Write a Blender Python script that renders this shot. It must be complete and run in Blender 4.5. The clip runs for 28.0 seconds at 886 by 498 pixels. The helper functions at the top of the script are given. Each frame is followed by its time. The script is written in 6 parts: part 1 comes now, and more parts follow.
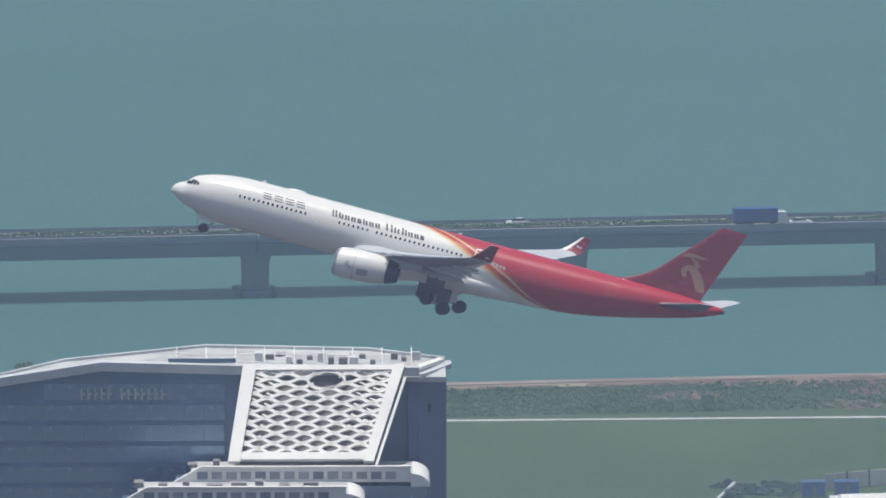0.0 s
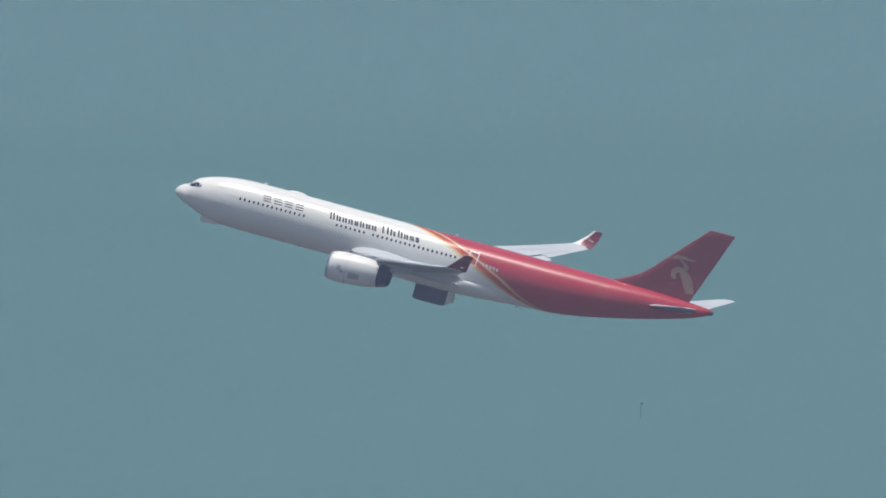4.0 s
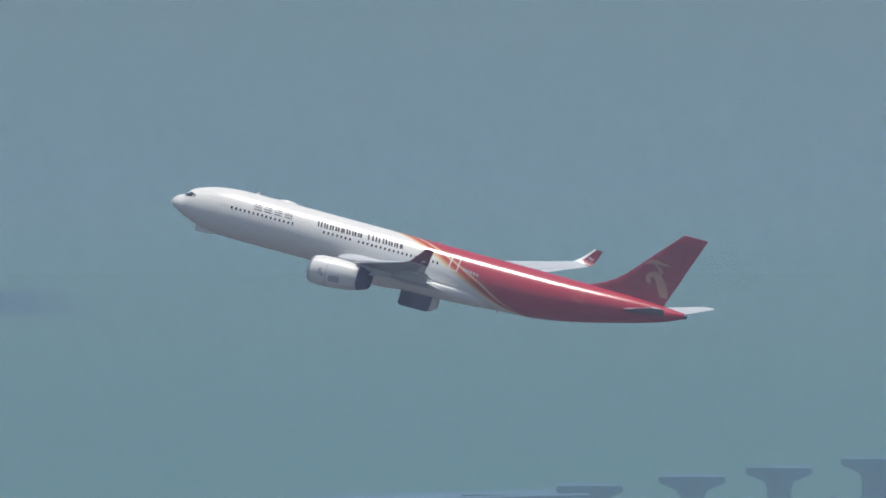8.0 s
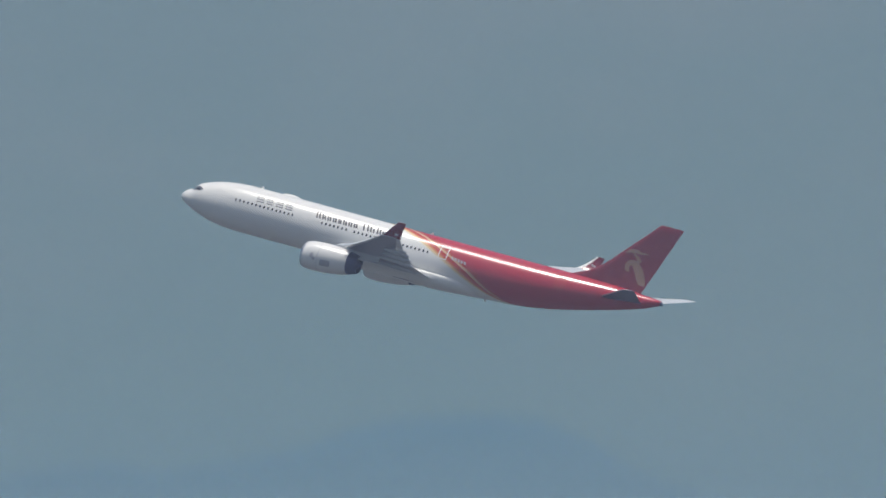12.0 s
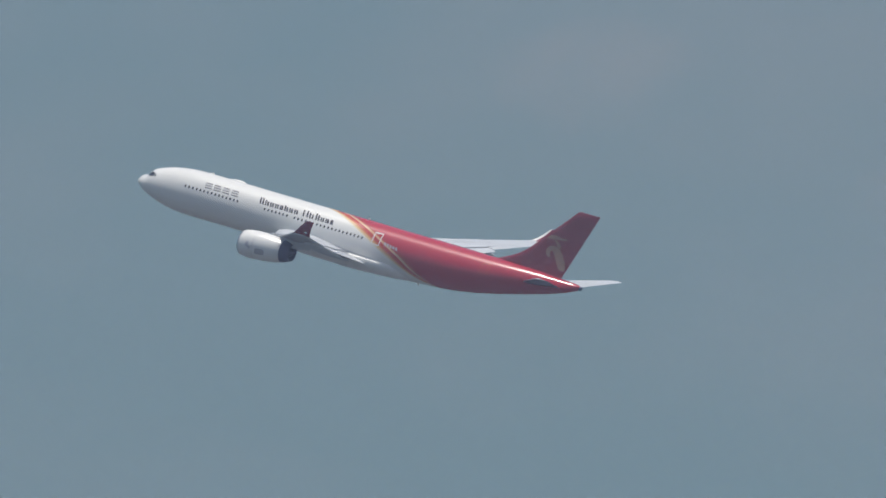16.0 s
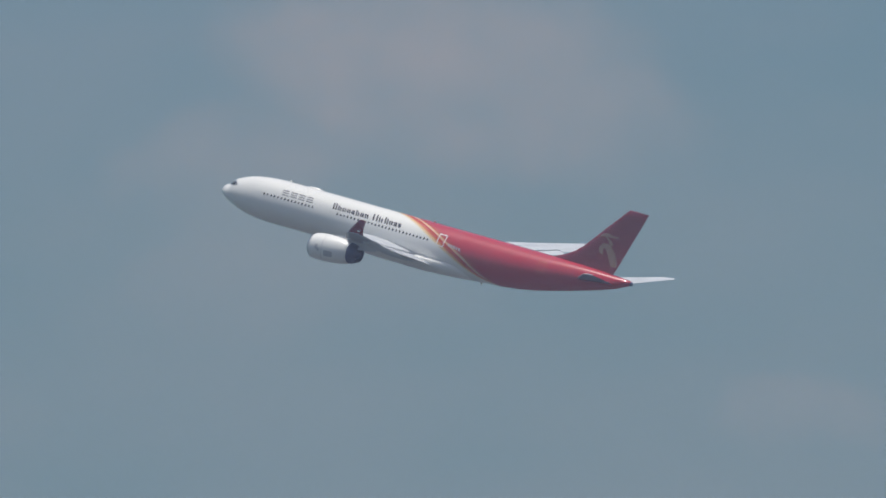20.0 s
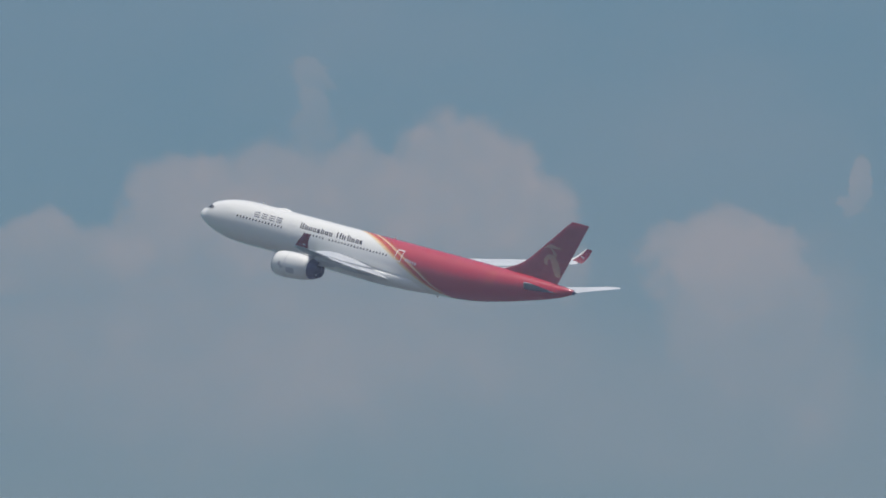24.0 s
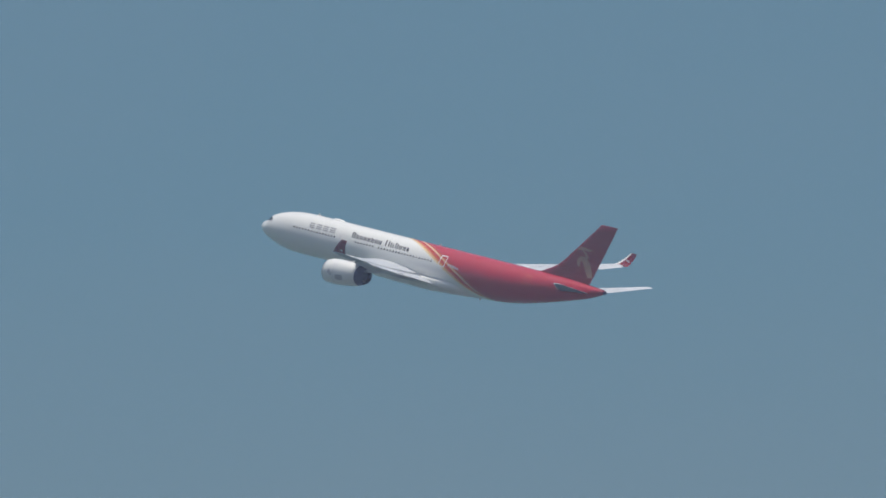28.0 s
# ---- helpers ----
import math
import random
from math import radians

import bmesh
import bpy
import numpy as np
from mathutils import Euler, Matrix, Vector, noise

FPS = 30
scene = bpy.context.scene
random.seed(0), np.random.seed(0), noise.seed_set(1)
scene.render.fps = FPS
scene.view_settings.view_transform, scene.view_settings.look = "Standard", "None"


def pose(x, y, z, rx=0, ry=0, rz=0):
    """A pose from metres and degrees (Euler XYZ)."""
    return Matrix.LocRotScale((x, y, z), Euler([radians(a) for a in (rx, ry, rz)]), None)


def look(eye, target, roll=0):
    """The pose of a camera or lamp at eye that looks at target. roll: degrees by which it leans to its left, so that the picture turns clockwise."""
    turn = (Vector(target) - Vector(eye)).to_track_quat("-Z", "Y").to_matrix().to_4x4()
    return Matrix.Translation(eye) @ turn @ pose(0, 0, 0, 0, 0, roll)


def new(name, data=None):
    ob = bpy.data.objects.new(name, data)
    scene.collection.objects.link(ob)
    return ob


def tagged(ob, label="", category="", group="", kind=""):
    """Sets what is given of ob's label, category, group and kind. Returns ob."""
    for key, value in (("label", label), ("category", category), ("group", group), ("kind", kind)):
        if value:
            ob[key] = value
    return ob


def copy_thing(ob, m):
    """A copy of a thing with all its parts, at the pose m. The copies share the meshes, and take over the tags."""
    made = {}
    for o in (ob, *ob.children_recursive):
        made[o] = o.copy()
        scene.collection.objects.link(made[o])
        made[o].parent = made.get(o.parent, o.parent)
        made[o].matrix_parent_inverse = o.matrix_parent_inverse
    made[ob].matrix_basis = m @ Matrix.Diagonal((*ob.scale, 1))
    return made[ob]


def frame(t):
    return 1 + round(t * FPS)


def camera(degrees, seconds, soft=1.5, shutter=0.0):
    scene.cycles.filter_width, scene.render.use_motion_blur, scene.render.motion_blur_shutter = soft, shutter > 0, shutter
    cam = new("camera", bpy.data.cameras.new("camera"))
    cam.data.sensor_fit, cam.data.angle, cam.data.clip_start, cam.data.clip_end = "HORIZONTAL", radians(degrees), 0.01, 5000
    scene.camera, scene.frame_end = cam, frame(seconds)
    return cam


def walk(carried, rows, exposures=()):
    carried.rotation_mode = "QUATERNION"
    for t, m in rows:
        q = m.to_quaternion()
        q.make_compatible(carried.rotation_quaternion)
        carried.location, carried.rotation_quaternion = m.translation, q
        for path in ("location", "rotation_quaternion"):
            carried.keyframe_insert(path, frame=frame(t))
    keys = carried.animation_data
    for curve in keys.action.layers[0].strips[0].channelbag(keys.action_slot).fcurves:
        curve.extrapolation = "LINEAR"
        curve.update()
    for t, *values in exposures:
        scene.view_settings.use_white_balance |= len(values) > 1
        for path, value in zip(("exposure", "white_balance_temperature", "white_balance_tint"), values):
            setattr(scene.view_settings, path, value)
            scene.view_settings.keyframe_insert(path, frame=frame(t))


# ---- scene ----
# ---------------------------------------------------------------- camera
EYE = 552.0                      # height of the hilltop viewpoint over the sea
cam = camera(3.08, 28.0, soft=1.7)
walk(cam, [
    (0.0, pose(0, 0, EYE, 80.4315, 0, -26.0072)),
    (0.5, pose(0, 0, EYE, 80.6991, 0, -24.6589)),
    (1.0, pose(0, 0, EYE, 80.9318, 0, -23.4226)),
    (1.5, pose(0, 0, EYE, 81.1324, 0, -22.3092)),
    (2.0, pose(0, 0, EYE, 81.3898, 0, -21.0715)),
    (2.5, pose(0, 0, EYE, 81.5964, 0, -19.8813)),
    (3.0, pose(0, 0, EYE, 81.7560, 0, -18.5267)),
    (3.5, pose(0, 0, EYE, 81.9365, 0, -17.2895)),
    (4.0, pose(0, 0, EYE, 82.1526, 0, -16.0287)),
    (4.5, pose(0, 0, EYE, 82.3856, 0, -14.7388)),
    (5.0, pose(0, 0, EYE, 82.6189, 0, -13.4523)),
    (5.5, pose(0, 0, EYE, 82.8361, 0, -12.2015)),
    (6.0, pose(0, 0, EYE, 83.0556, 0, -10.9232)),
    (6.5, pose(0, 0, EYE, 83.2297, 0, -9.9729)),
    (7.0, pose(0, 0, EYE, 83.3574, 0, -9.0135)),
    (7.5, pose(0, 0, EYE, 83.5327, 0, -7.8902)),
    (8.0, pose(0, 0, EYE, 83.7266, 0, -6.5292)),
    (8.5, pose(0, 0, EYE, 83.8987, 0, -5.3493)),
    (9.0, pose(0, 0, EYE, 84.0648, 0, -4.2657)),
    (9.5, pose(0, 0, EYE, 84.2937, 0, -3.0729)),
    (10.0, pose(0, 0, EYE, 84.5178, 0, -1.9251)),
    (10.5, pose(0, 0, EYE, 84.6544, 0, -0.7615)),
    (11.0, pose(0, 0, EYE, 84.8277, 0, 0.2061)),
    (11.5, pose(0, 0, EYE, 84.9628, 0, 1.3614)),
    (12.0, pose(0, 0, EYE, 85.0396, 0, 2.2402)),
    (12.5, pose(0, 0, EYE, 85.1978, 0, 3.1755)),
    (13.0, pose(0, 0, EYE, 85.3528, 0, 4.2227)),
    (13.5, pose(0, 0, EYE, 85.5070, 0, 5.3071)),
    (14.0, pose(0, 0, EYE, 85.6543, 0, 6.3833)),
    (14.5, pose(0, 0, EYE, 85.7887, 0, 7.4062)),
    (15.0, pose(0, 0, EYE, 85.8673, 0, 8.3532)),
    (15.5, pose(0, 0, EYE, 86.0050, 0, 9.2258)),
    (16.0, pose(0, 0, EYE, 86.1327, 0, 10.0196)),
    (16.5, pose(0, 0, EYE, 86.3113, 0, 11.0901)),
    (17.0, pose(0, 0, EYE, 86.4494, 0, 12.0278)),
    (17.5, pose(0, 0, EYE, 86.5785, 0, 12.9239)),
    (18.0, pose(0, 0, EYE, 86.7003, 0, 13.9693)),
    (18.5, pose(0, 0, EYE, 86.8139, 0, 14.9279)),
    (19.0, pose(0, 0, EYE, 86.9125, 0, 15.7519)),
    (19.5, pose(0, 0, EYE, 87.0262, 0, 16.6470)),
    (20.0, pose(0, 0, EYE, 87.1313, 0, 17.5088)),
    (20.5, pose(0, 0, EYE, 87.2481, 0, 18.3734)),
    (21.0, pose(0, 0, EYE, 87.4023, 0, 19.1798)),
    (21.5, pose(0, 0, EYE, 87.5151, 0, 19.9819)),
    (22.0, pose(0, 0, EYE, 87.6316, 0, 20.8252)),
    (22.5, pose(0, 0, EYE, 87.7517, 0, 21.6771)),
    (23.0, pose(0, 0, EYE, 87.8713, 0, 22.5219)),
    (23.5, pose(0, 0, EYE, 87.9867, 0, 23.3440)),
    (24.0, pose(0, 0, EYE, 88.0966, 0, 24.0920)),
    (24.5, pose(0, 0, EYE, 88.2031, 0, 24.9577)),
    (25.0, pose(0, 0, EYE, 88.3990, 0, 25.8379)),
    (25.5, pose(0, 0, EYE, 88.5136, 0, 26.7020)),
    (26.0, pose(0, 0, EYE, 88.5640, 0, 27.5682)),
    (26.5, pose(0, 0, EYE, 88.6695, 0, 28.4362)),
    (27.0, pose(0, 0, EYE, 88.7651, 0, 29.2769)),
    (27.5, pose(0, 0, EYE, 88.8906, 0, 30.0272)),
    (28.0, pose(0, 0, EYE, 89.0549, 0, 30.7845)),
], exposures=[(0.0, 0.01), (1.5, 0.01), (3.5, 0.01), (6.0, -0.01), (9.0, -0.05), (10.5, -0.09), (12.5, -0.10), (15.0, -0.07), (19.0, -0.05), (28.0, -0.05)])

# ---------------------------------------------------------------- world and sun
SUN_ELEV, SUN_AZ = 83.0, 47.0    # degrees; azimuth counted from +Y towards -X
world = bpy.data.worlds.new("world")
scene.world = world
world.use_nodes = True
wn = world.node_tree
sky = wn.nodes.new("ShaderNodeTexSky")
sky.sky_type = "NISHITA"
sky.sun_disc = False
sky.sun_elevation = radians(SUN_ELEV)
sky.sun_rotation = radians(-SUN_AZ)
sky.air_density, sky.dust_density, sky.ozone_density = 1.2, 2.5, 1.0
wn.links.new(sky.outputs[0], wn.nodes["Background"].inputs[0])
wn.nodes["Background"].inputs[1].default_value = 0.10

sun_dir = Vector((-math.sin(radians(SUN_AZ)) * math.cos(radians(SUN_ELEV)),
                  math.cos(radians(SUN_AZ)) * math.cos(radians(SUN_ELEV)), math.sin(radians(SUN_ELEV))))
sun = new("sun", bpy.data.lights.new("sun", "SUN"))
sun.data.energy, sun.data.angle, sun.data.color = 3.75, radians(0.6), (1.0, 0.965, 0.9)
sun.matrix_basis = look(sun_dir * 1500, (0, 0, 0))


# ---------------------------------------------------------------- materials
def node_mat(name):
    m = bpy.data.materials.new(name)
    m.use_nodes = True
    return m, m.node_tree.nodes, m.node_tree.links, m.node_tree.nodes["Principled BSDF"]


def mixrgb(n, l, fac, a, b, blend="MIX"):
    """A colour mix; fac, a and b are sockets or values."""
    x = n.new("ShaderNodeMix")
    x.data_type, x.blend_type = "RGBA", blend
    for sock, v in ((x.inputs[0], fac), (x.inputs[6], a), (x.inputs[7], b)):
        if hasattr(v, "is_linked"):
            l.new(v, sock)
        else:
            sock.default_value = v if isinstance(v, (int, float)) else (*v, 1)
    return x.outputs[2]


def calc(n, l, op, a, b=0.0, clamp=False):
    x = n.new("ShaderNodeMath")
    x.operation, x.use_clamp = op, clamp
    for sock, v in ((x.inputs[0], a), (x.inputs[1], b)):
        if hasattr(v, "is_linked"):
            l.new(v, sock)
        else:
            sock.default_value = v
    return x.outputs[0]


def noise_tex(n, l, scale, detail=4.0, rough=0.55, stretch=(1, 1, 1), coord="Object"):
    tc, mp, t = n.new("ShaderNodeTexCoord"), n.new("ShaderNodeMapping"), n.new("ShaderNodeTexNoise")
    mp.inputs["Scale"].default_value = stretch
    l.new(tc.outputs[coord], mp.inputs[0])
    l.new(mp.outputs[0], t.inputs["Vector"])
    t.inputs["Scale"].default_value, t.inputs["Detail"].default_value, t.inputs["Roughness"].default_value = scale, detail, rough
    return t.outputs[0]


def spread(n, l, value, lo, hi, a=0.0, b=1.0):
    x = n.new("ShaderNodeMapRange")
    x.inputs[1].default_value, x.inputs[2].default_value, x.inputs[3].default_value, x.inputs[4].default_value = lo, hi, a, b
    l.new(value, x.inputs[0])
    return x.outputs[0]


def surface(name, colour, rough=0.6, metal=0.0, fine=3.0, coarse=0.25, vary=0.12, second=None, bump=0.0, random_tone=0.0, coat=0.0, stretch=(1, 1, 1)):
    """A procedural surface with grain at a fine and stains at a coarse scale (per metre)."""
    m, n, l, b = node_mat(name)
    g1 = noise_tex(n, l, fine, 5, 0.6, stretch)
    g2 = noise_tex(n, l, coarse, 3, 0.5, stretch)
    dark = tuple(c * (1 - 2 * vary) for c in colour)
    col = mixrgb(n, l, spread(n, l, g1, 0.3, 0.7), dark, colour)
    col = mixrgb(n, l, spread(n, l, g2, 0.42, 0.66), col, second or tuple(min(1, c * (1 + vary)) for c in colour))
    if random_tone:
        info = n.new("ShaderNodeObjectInfo")
        hsv = n.new("ShaderNodeHueSaturation")
        l.new(spread(n, l, info.outputs["Random"], 0, 1, 1 - random_tone, 1 + random_tone), hsv.inputs["Value"])
        l.new(col, hsv.inputs["Color"])
        col = hsv.outputs[0]
    l.new(col, b.inputs["Base Color"])
    l.new(spread(n, l, g1, 0.2, 0.8, max(0.02, rough - 0.08), min(1, rough + 0.08)), b.inputs["Roughness"])
    b.inputs["Metallic"].default_value = metal
    b.inputs["Coat Weight"].default_value = coat
    if bump:
        bp = n.new("ShaderNodeBump")
        bp.inputs["Strength"].default_value, bp.inputs["Distance"].default_value = 0.6, bump
        l.new(g1, bp.inputs["Height"])
        l.new(bp.outputs[0], b.inputs["Normal"])
    return m


RED, WHITE = (0.435, 0.019, 0.040), (0.775, 0.765, 0.725)
M_WHITE = surface("white_aircraft_paint", WHITE, 0.3, fine=2.0, coarse=0.12, vary=0.03)
# the hull's red, darkened in the colour for shade on upright faces
M_RED = surface("shade_darkened_red_paint", (0.22, 0.026, 0.042), 0.25, 0.0, fine=2.0, coarse=0.15, vary=0.02)
# the shade below the wing is put into this darker grey
M_UNDERWING = surface("shaded_grey_underwing", (0.22, 0.225, 0.27), 0.4, fine=1.5, coarse=0.2, vary=0.1)
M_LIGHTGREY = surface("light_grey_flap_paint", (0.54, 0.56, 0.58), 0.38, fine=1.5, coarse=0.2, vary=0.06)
M_METAL = surface("bare_metal", (0.55, 0.55, 0.57), 0.3, 0.9, fine=4, coarse=0.5, vary=0.08)
M_NOZZLE = surface("heat_stained_nozzle", (0.045, 0.05, 0.12), 0.5, 0.3, fine=3, coarse=0.6, vary=0.15)
M_DARKGLASS = surface("dark_cabin_glass", (0.015, 0.018, 0.024), 0.12, fine=4, coarse=0.5, vary=0.1)
M_LETTER = surface("dark_lettering_paint", (0.045, 0.040, 0.046), 0.4, fine=4, coarse=0.5, vary=0.1)
M_PALELETTER = surface("grey_lettering_paint", (0.13, 0.125, 0.13), 0.4, fine=4, coarse=0.5, vary=0.1)
M_GOLD = surface("gold_emblem_paint", (0.33, 0.19, 0.13), 0.4, fine=3, coarse=0.5, vary=0.1)
M_ORANGE = surface("orange_outline_paint", (0.55, 0.10, 0.06), 0.4, fine=3, coarse=0.5, vary=0.08)
M_TYRE = surface("tyre_rubber", (0.03, 0.032, 0.04), 0.8, fine=8, coarse=1, vary=0.2)
M_DOORIN = surface("bay_door_inner_primer", (0.075, 0.09, 0.14), 0.6, fine=2, coarse=0.6, vary=0.2)
M_STRUT = surface("grey_gear_strut", (0.35, 0.36, 0.38), 0.4, 0.3, fine=4, coarse=0.8, vary=0.1)


def livery():
    """White nose, red tail, parted by a ribbon of cream, orange and red that winds aft round the cabin and narrows to the keel."""
    m, n, l, b = node_mat("airliner_livery")
    tc, sep = n.new("ShaderNodeTexCoord"), n.new("ShaderNodeSeparateXYZ")
    l.new(tc.outputs["Object"], sep.inputs[0])
    turn = calc(n, l, "MULTIPLY", calc(n, l, "ARCTAN2", sep.outputs[2], calc(n, l, "ABSOLUTE", sep.outputs[1])), 57.29578)
    past = calc(n, l, "ADD", calc(n, l, "SUBTRACT", sep.outputs[0], 6.3), calc(n, l, "MULTIPLY", turn, 0.109))
    share = calc(n, l, "DIVIDE", past, spread(n, l, turn, -75, -5, 0.9, 4.1))
    ramp = n.new("ShaderNodeValToRGB")
    ramp.color_ramp.interpolation = "LINEAR"
    l.new(spread(n, l, share, -0.5, 1.5), ramp.inputs[0])
    stops = [(-0.5, WHITE), (-0.03, WHITE), (0.05, (0.76, 0.64, 0.42)), (0.16, (0.72, 0.48, 0.24)), (0.26, (0.62, 0.22, 0.09)), (0.36, (0.50, 0.07, 0.04)), (0.54, (0.44, 0.035, 0.03)), (0.58, (0.70, 0.46, 0.28)),
             (0.68, (0.66, 0.38, 0.22)), (0.73, (0.42, 0.06, 0.04)), (0.90, (0.40, 0.03, 0.035)), (1.0, RED)]
    e = ramp.color_ramp.elements
    while len(e) < len(stops):
        e.new(0.5)
    for k, (p, c) in enumerate(stops):
        e[k].position, e[k].color = (p + 0.5) / 2, (*c, 1)
    g1, g2 = noise_tex(n, l, 2.5, 5), noise_tex(n, l, 0.12, 3, 0.5, (1, 3, 3))
    col = mixrgb(n, l, spread(n, l, g1, 0.3, 0.7, 0.0, 0.02), ramp.outputs[0], (0.2, 0.2, 0.2))
    col = mixrgb(n, l, spread(n, l, g2, 0.4, 0.7, 0.0, 0.06), col, (0.35, 0.33, 0.31))
    l.new(col, b.inputs["Base Color"])
    l.new(spread(n, l, g1, 0.2, 0.8, 0.205, 0.235), b.inputs["Roughness"])
    return m


M_LIVERY = livery()


def sea_mat():
    m, n, l, b = node_mat("green_sea_water")
    g1 = noise_tex(n, l, 0.012, 5, 0.6, (1, 2.2, 1))
    g2 = noise_tex(n, l, 0.0016, 3, 0.5, (1, 2.5, 1))
    col = mixrgb(n, l, spread(n, l, g1, 0.35, 0.65), (0.047, 0.130, 0.121), (0.052, 0.140, 0.130))
    col = mixrgb(n, l, spread(n, l, g2, 0.35, 0.7), col, (0.053, 0.132, 0.127))
    # a long slick of calmer, bluer water far out
    tc, sep = n.new("ShaderNodeTexCoord"), n.new("ShaderNodeSeparateXYZ")
    l.new(tc.outputs["Object"], sep.inputs[0])
    edge = calc(n, l, "ADD", sep.outputs[1], calc(n, l, "MULTIPLY", noise_tex(n, l, 0.02, 3, 0.5), 16.0))
    slick = None
    for sock, lo, hi, a0, a1 in ((edge, 4829, 4835, 0, 1), (edge, 4896, 4904, 1, 0), (sep.outputs[0], 16, 116, 0, 1), (sep.outputs[0], 432, 452, 1, 0)):
        s = spread(n, l, sock, lo, hi, a0, a1)
        slick = s if slick is None else calc(n, l, "MULTIPLY", slick, s)
    col = mixrgb(n, l, slick, col, (0.0, 0.026, 0.082))
    l.new(col, b.inputs["Base Color"])
    b.inputs["Roughness"].default_value = 0.5
    b.inputs["Specular IOR Level"].default_value = 0.2
    bp = n.new("ShaderNodeBump")
    bp.inputs["Strength"].default_value, bp.inputs["Distance"].default_value = 0.4, 0.25
    l.new(noise_tex(n, l, 0.35, 4, 0.6, (1, 1.6, 1)), bp.inputs["Height"])
    l.new(bp.outputs[0], b.inputs["Normal"])
    return m


M_SEA = sea_mat()
M_GRASS = surface("mown_airfield_grass", (0.044, 0.086, 0.036), 0.9, fine=0.3, coarse=0.02, vary=0.16, second=(0.056, 0.088, 0.040), bump=0.15)
M_EARTH = surface("bare_brown_earth", (0.27, 0.19, 0.14), 0.95, fine=0.6, coarse=0.05, vary=0.2, second=(0.33, 0.27, 0.21), bump=0.2)
M_REDSOIL = surface("bare_reddish_soil", (0.17, 0.105, 0.09), 0.95, fine=0.6, coarse=0.08, vary=0.25, second=(0.22, 0.155, 0.13), bump=0.2)
M_ROCK = surface("dark_revetment_rock", (0.13, 0.125, 0.12), 0.9, fine=0.8, coarse=0.1, vary=0.25, bump=0.3)
M_PATH = surface("pale_concrete_path", (0.46, 0.45, 0.43), 0.85, fine=0.5, coarse=0.06, vary=0.08)
M_ROAD = surface("worn_asphalt", (0.16, 0.16, 0.165), 0.9, fine=1.5, coarse=0.04, vary=0.1, stretch=(0.2, 1, 1))
M_SHRUB = surface("shrub_leaves", (0.105, 0.195, 0.100), 0.85, fine=1.2, coarse=0.06, vary=0.22, second=(0.135, 0.190, 0.110))
M_SCRUB = surface("rough_scrub_ground", (0.040, 0.075, 0.038), 0.95, fine=0.35, coarse=0.04, vary=0.2, second=(0.060, 0.078, 0.044), bump=0.2)
M_YARD = surface("dark_works_yard", (0.020, 0.034, 0.055), 0.95, fine=0.5, coarse=0.05, vary=0.25)
M_NET = surface("green_dust_net", (0.22, 0.33, 0.24), 0.9, fine=0.5, coarse=0.06, vary=0.1, second=(0.27, 0.36, 0.26), bump=0.2)
M_CONC = surface("grey_bridge_concrete", (0.145, 0.208, 0.300), 0.85, fine=0.7, coarse=0.05, vary=0.12, stretch=(1, 1, 0.3))
M_CONC2 = surface("pale_pier_concrete", (0.20, 0.24, 0.30), 0.85, fine=0.7, coarse=0.06, vary=0.1, stretch=(1, 1, 0.3))
M_STEEL = surface("grey_painted_steel", (0.050, 0.075, 0.110), 0.6, 0.2, fine=1, coarse=0.1, vary=0.15)
M_GIRDER = surface("red_lead_girder", (0.30, 0.07, 0.05), 0.7, fine=1, coarse=0.1, vary=0.15)
M_HULL = surface("dark_ship_hull", (0.038, 0.066, 0.115), 0.5, fine=1, coarse=0.1, vary=0.2)
M_SHIPWHITE = surface("weathered_white_superstructure", (0.62, 0.63, 0.64), 0.5, fine=1, coarse=0.2, vary=0.1)
M_SHIPGREY = surface("grey_ship_paint", (0.17, 0.20, 0.25), 0.5, fine=1, coarse=0.2, vary=0.12)
M_RUST = surface("rusty_barge_plate", (0.16, 0.08, 0.06), 0.8, fine=1, coarse=0.15, vary=0.25)
M_FACADE = surface("blue_curtain_wall_glass", (0.29, 0.43, 0.59), 0.25, 0.75, fine=0.3, coarse=0.05, vary=0.06, random_tone=0.02, coat=0.3)
M_MULLION = surface("dark_blue_mullion", (0.125, 0.205, 0.305), 0.5, fine=1, coarse=0.1, vary=0.1)
M_FRAMEWHITE = surface("white_cladding_panels", (0.78, 0.77, 0.74), 0.5, fine=0.8, coarse=0.12, vary=0.05)
M_ROOFGREY = surface("grey_roof_membrane", (0.22, 0.22, 0.22), 0.85, fine=0.8, coarse=0.1, vary=0.15)
M_BLUEROOF = surface("blue_sheet_metal", (0.055, 0.10, 0.23), 0.5, fine=1, coarse=0.2, vary=0.1)
M_CARWHITE = surface("white_car_paint", (0.78, 0.78, 0.78), 0.25, fine=3, coarse=0.5, vary=0.03, coat=0.5)
M_TRUCKRED = surface("faded_red_truck_paint", (0.08, 0.036, 0.075), 0.5, fine=2, coarse=0.5, vary=0.15)
M_TIPPER = surface("bright_red_tipper_paint", (0.28, 0.04, 0.06), 0.5, fine=2, coarse=0.5, vary=0.15)
M_TRUCKBLUE = surface("blue_truck_tarpaulin", (0.02, 0.07, 0.30), 0.6, fine=2, coarse=0.5, vary=0.12)
M_TRUCKGREY = surface("grey_truck_box", (0.25, 0.27, 0.30), 0.6, fine=2, coarse=0.5, vary=0.1)
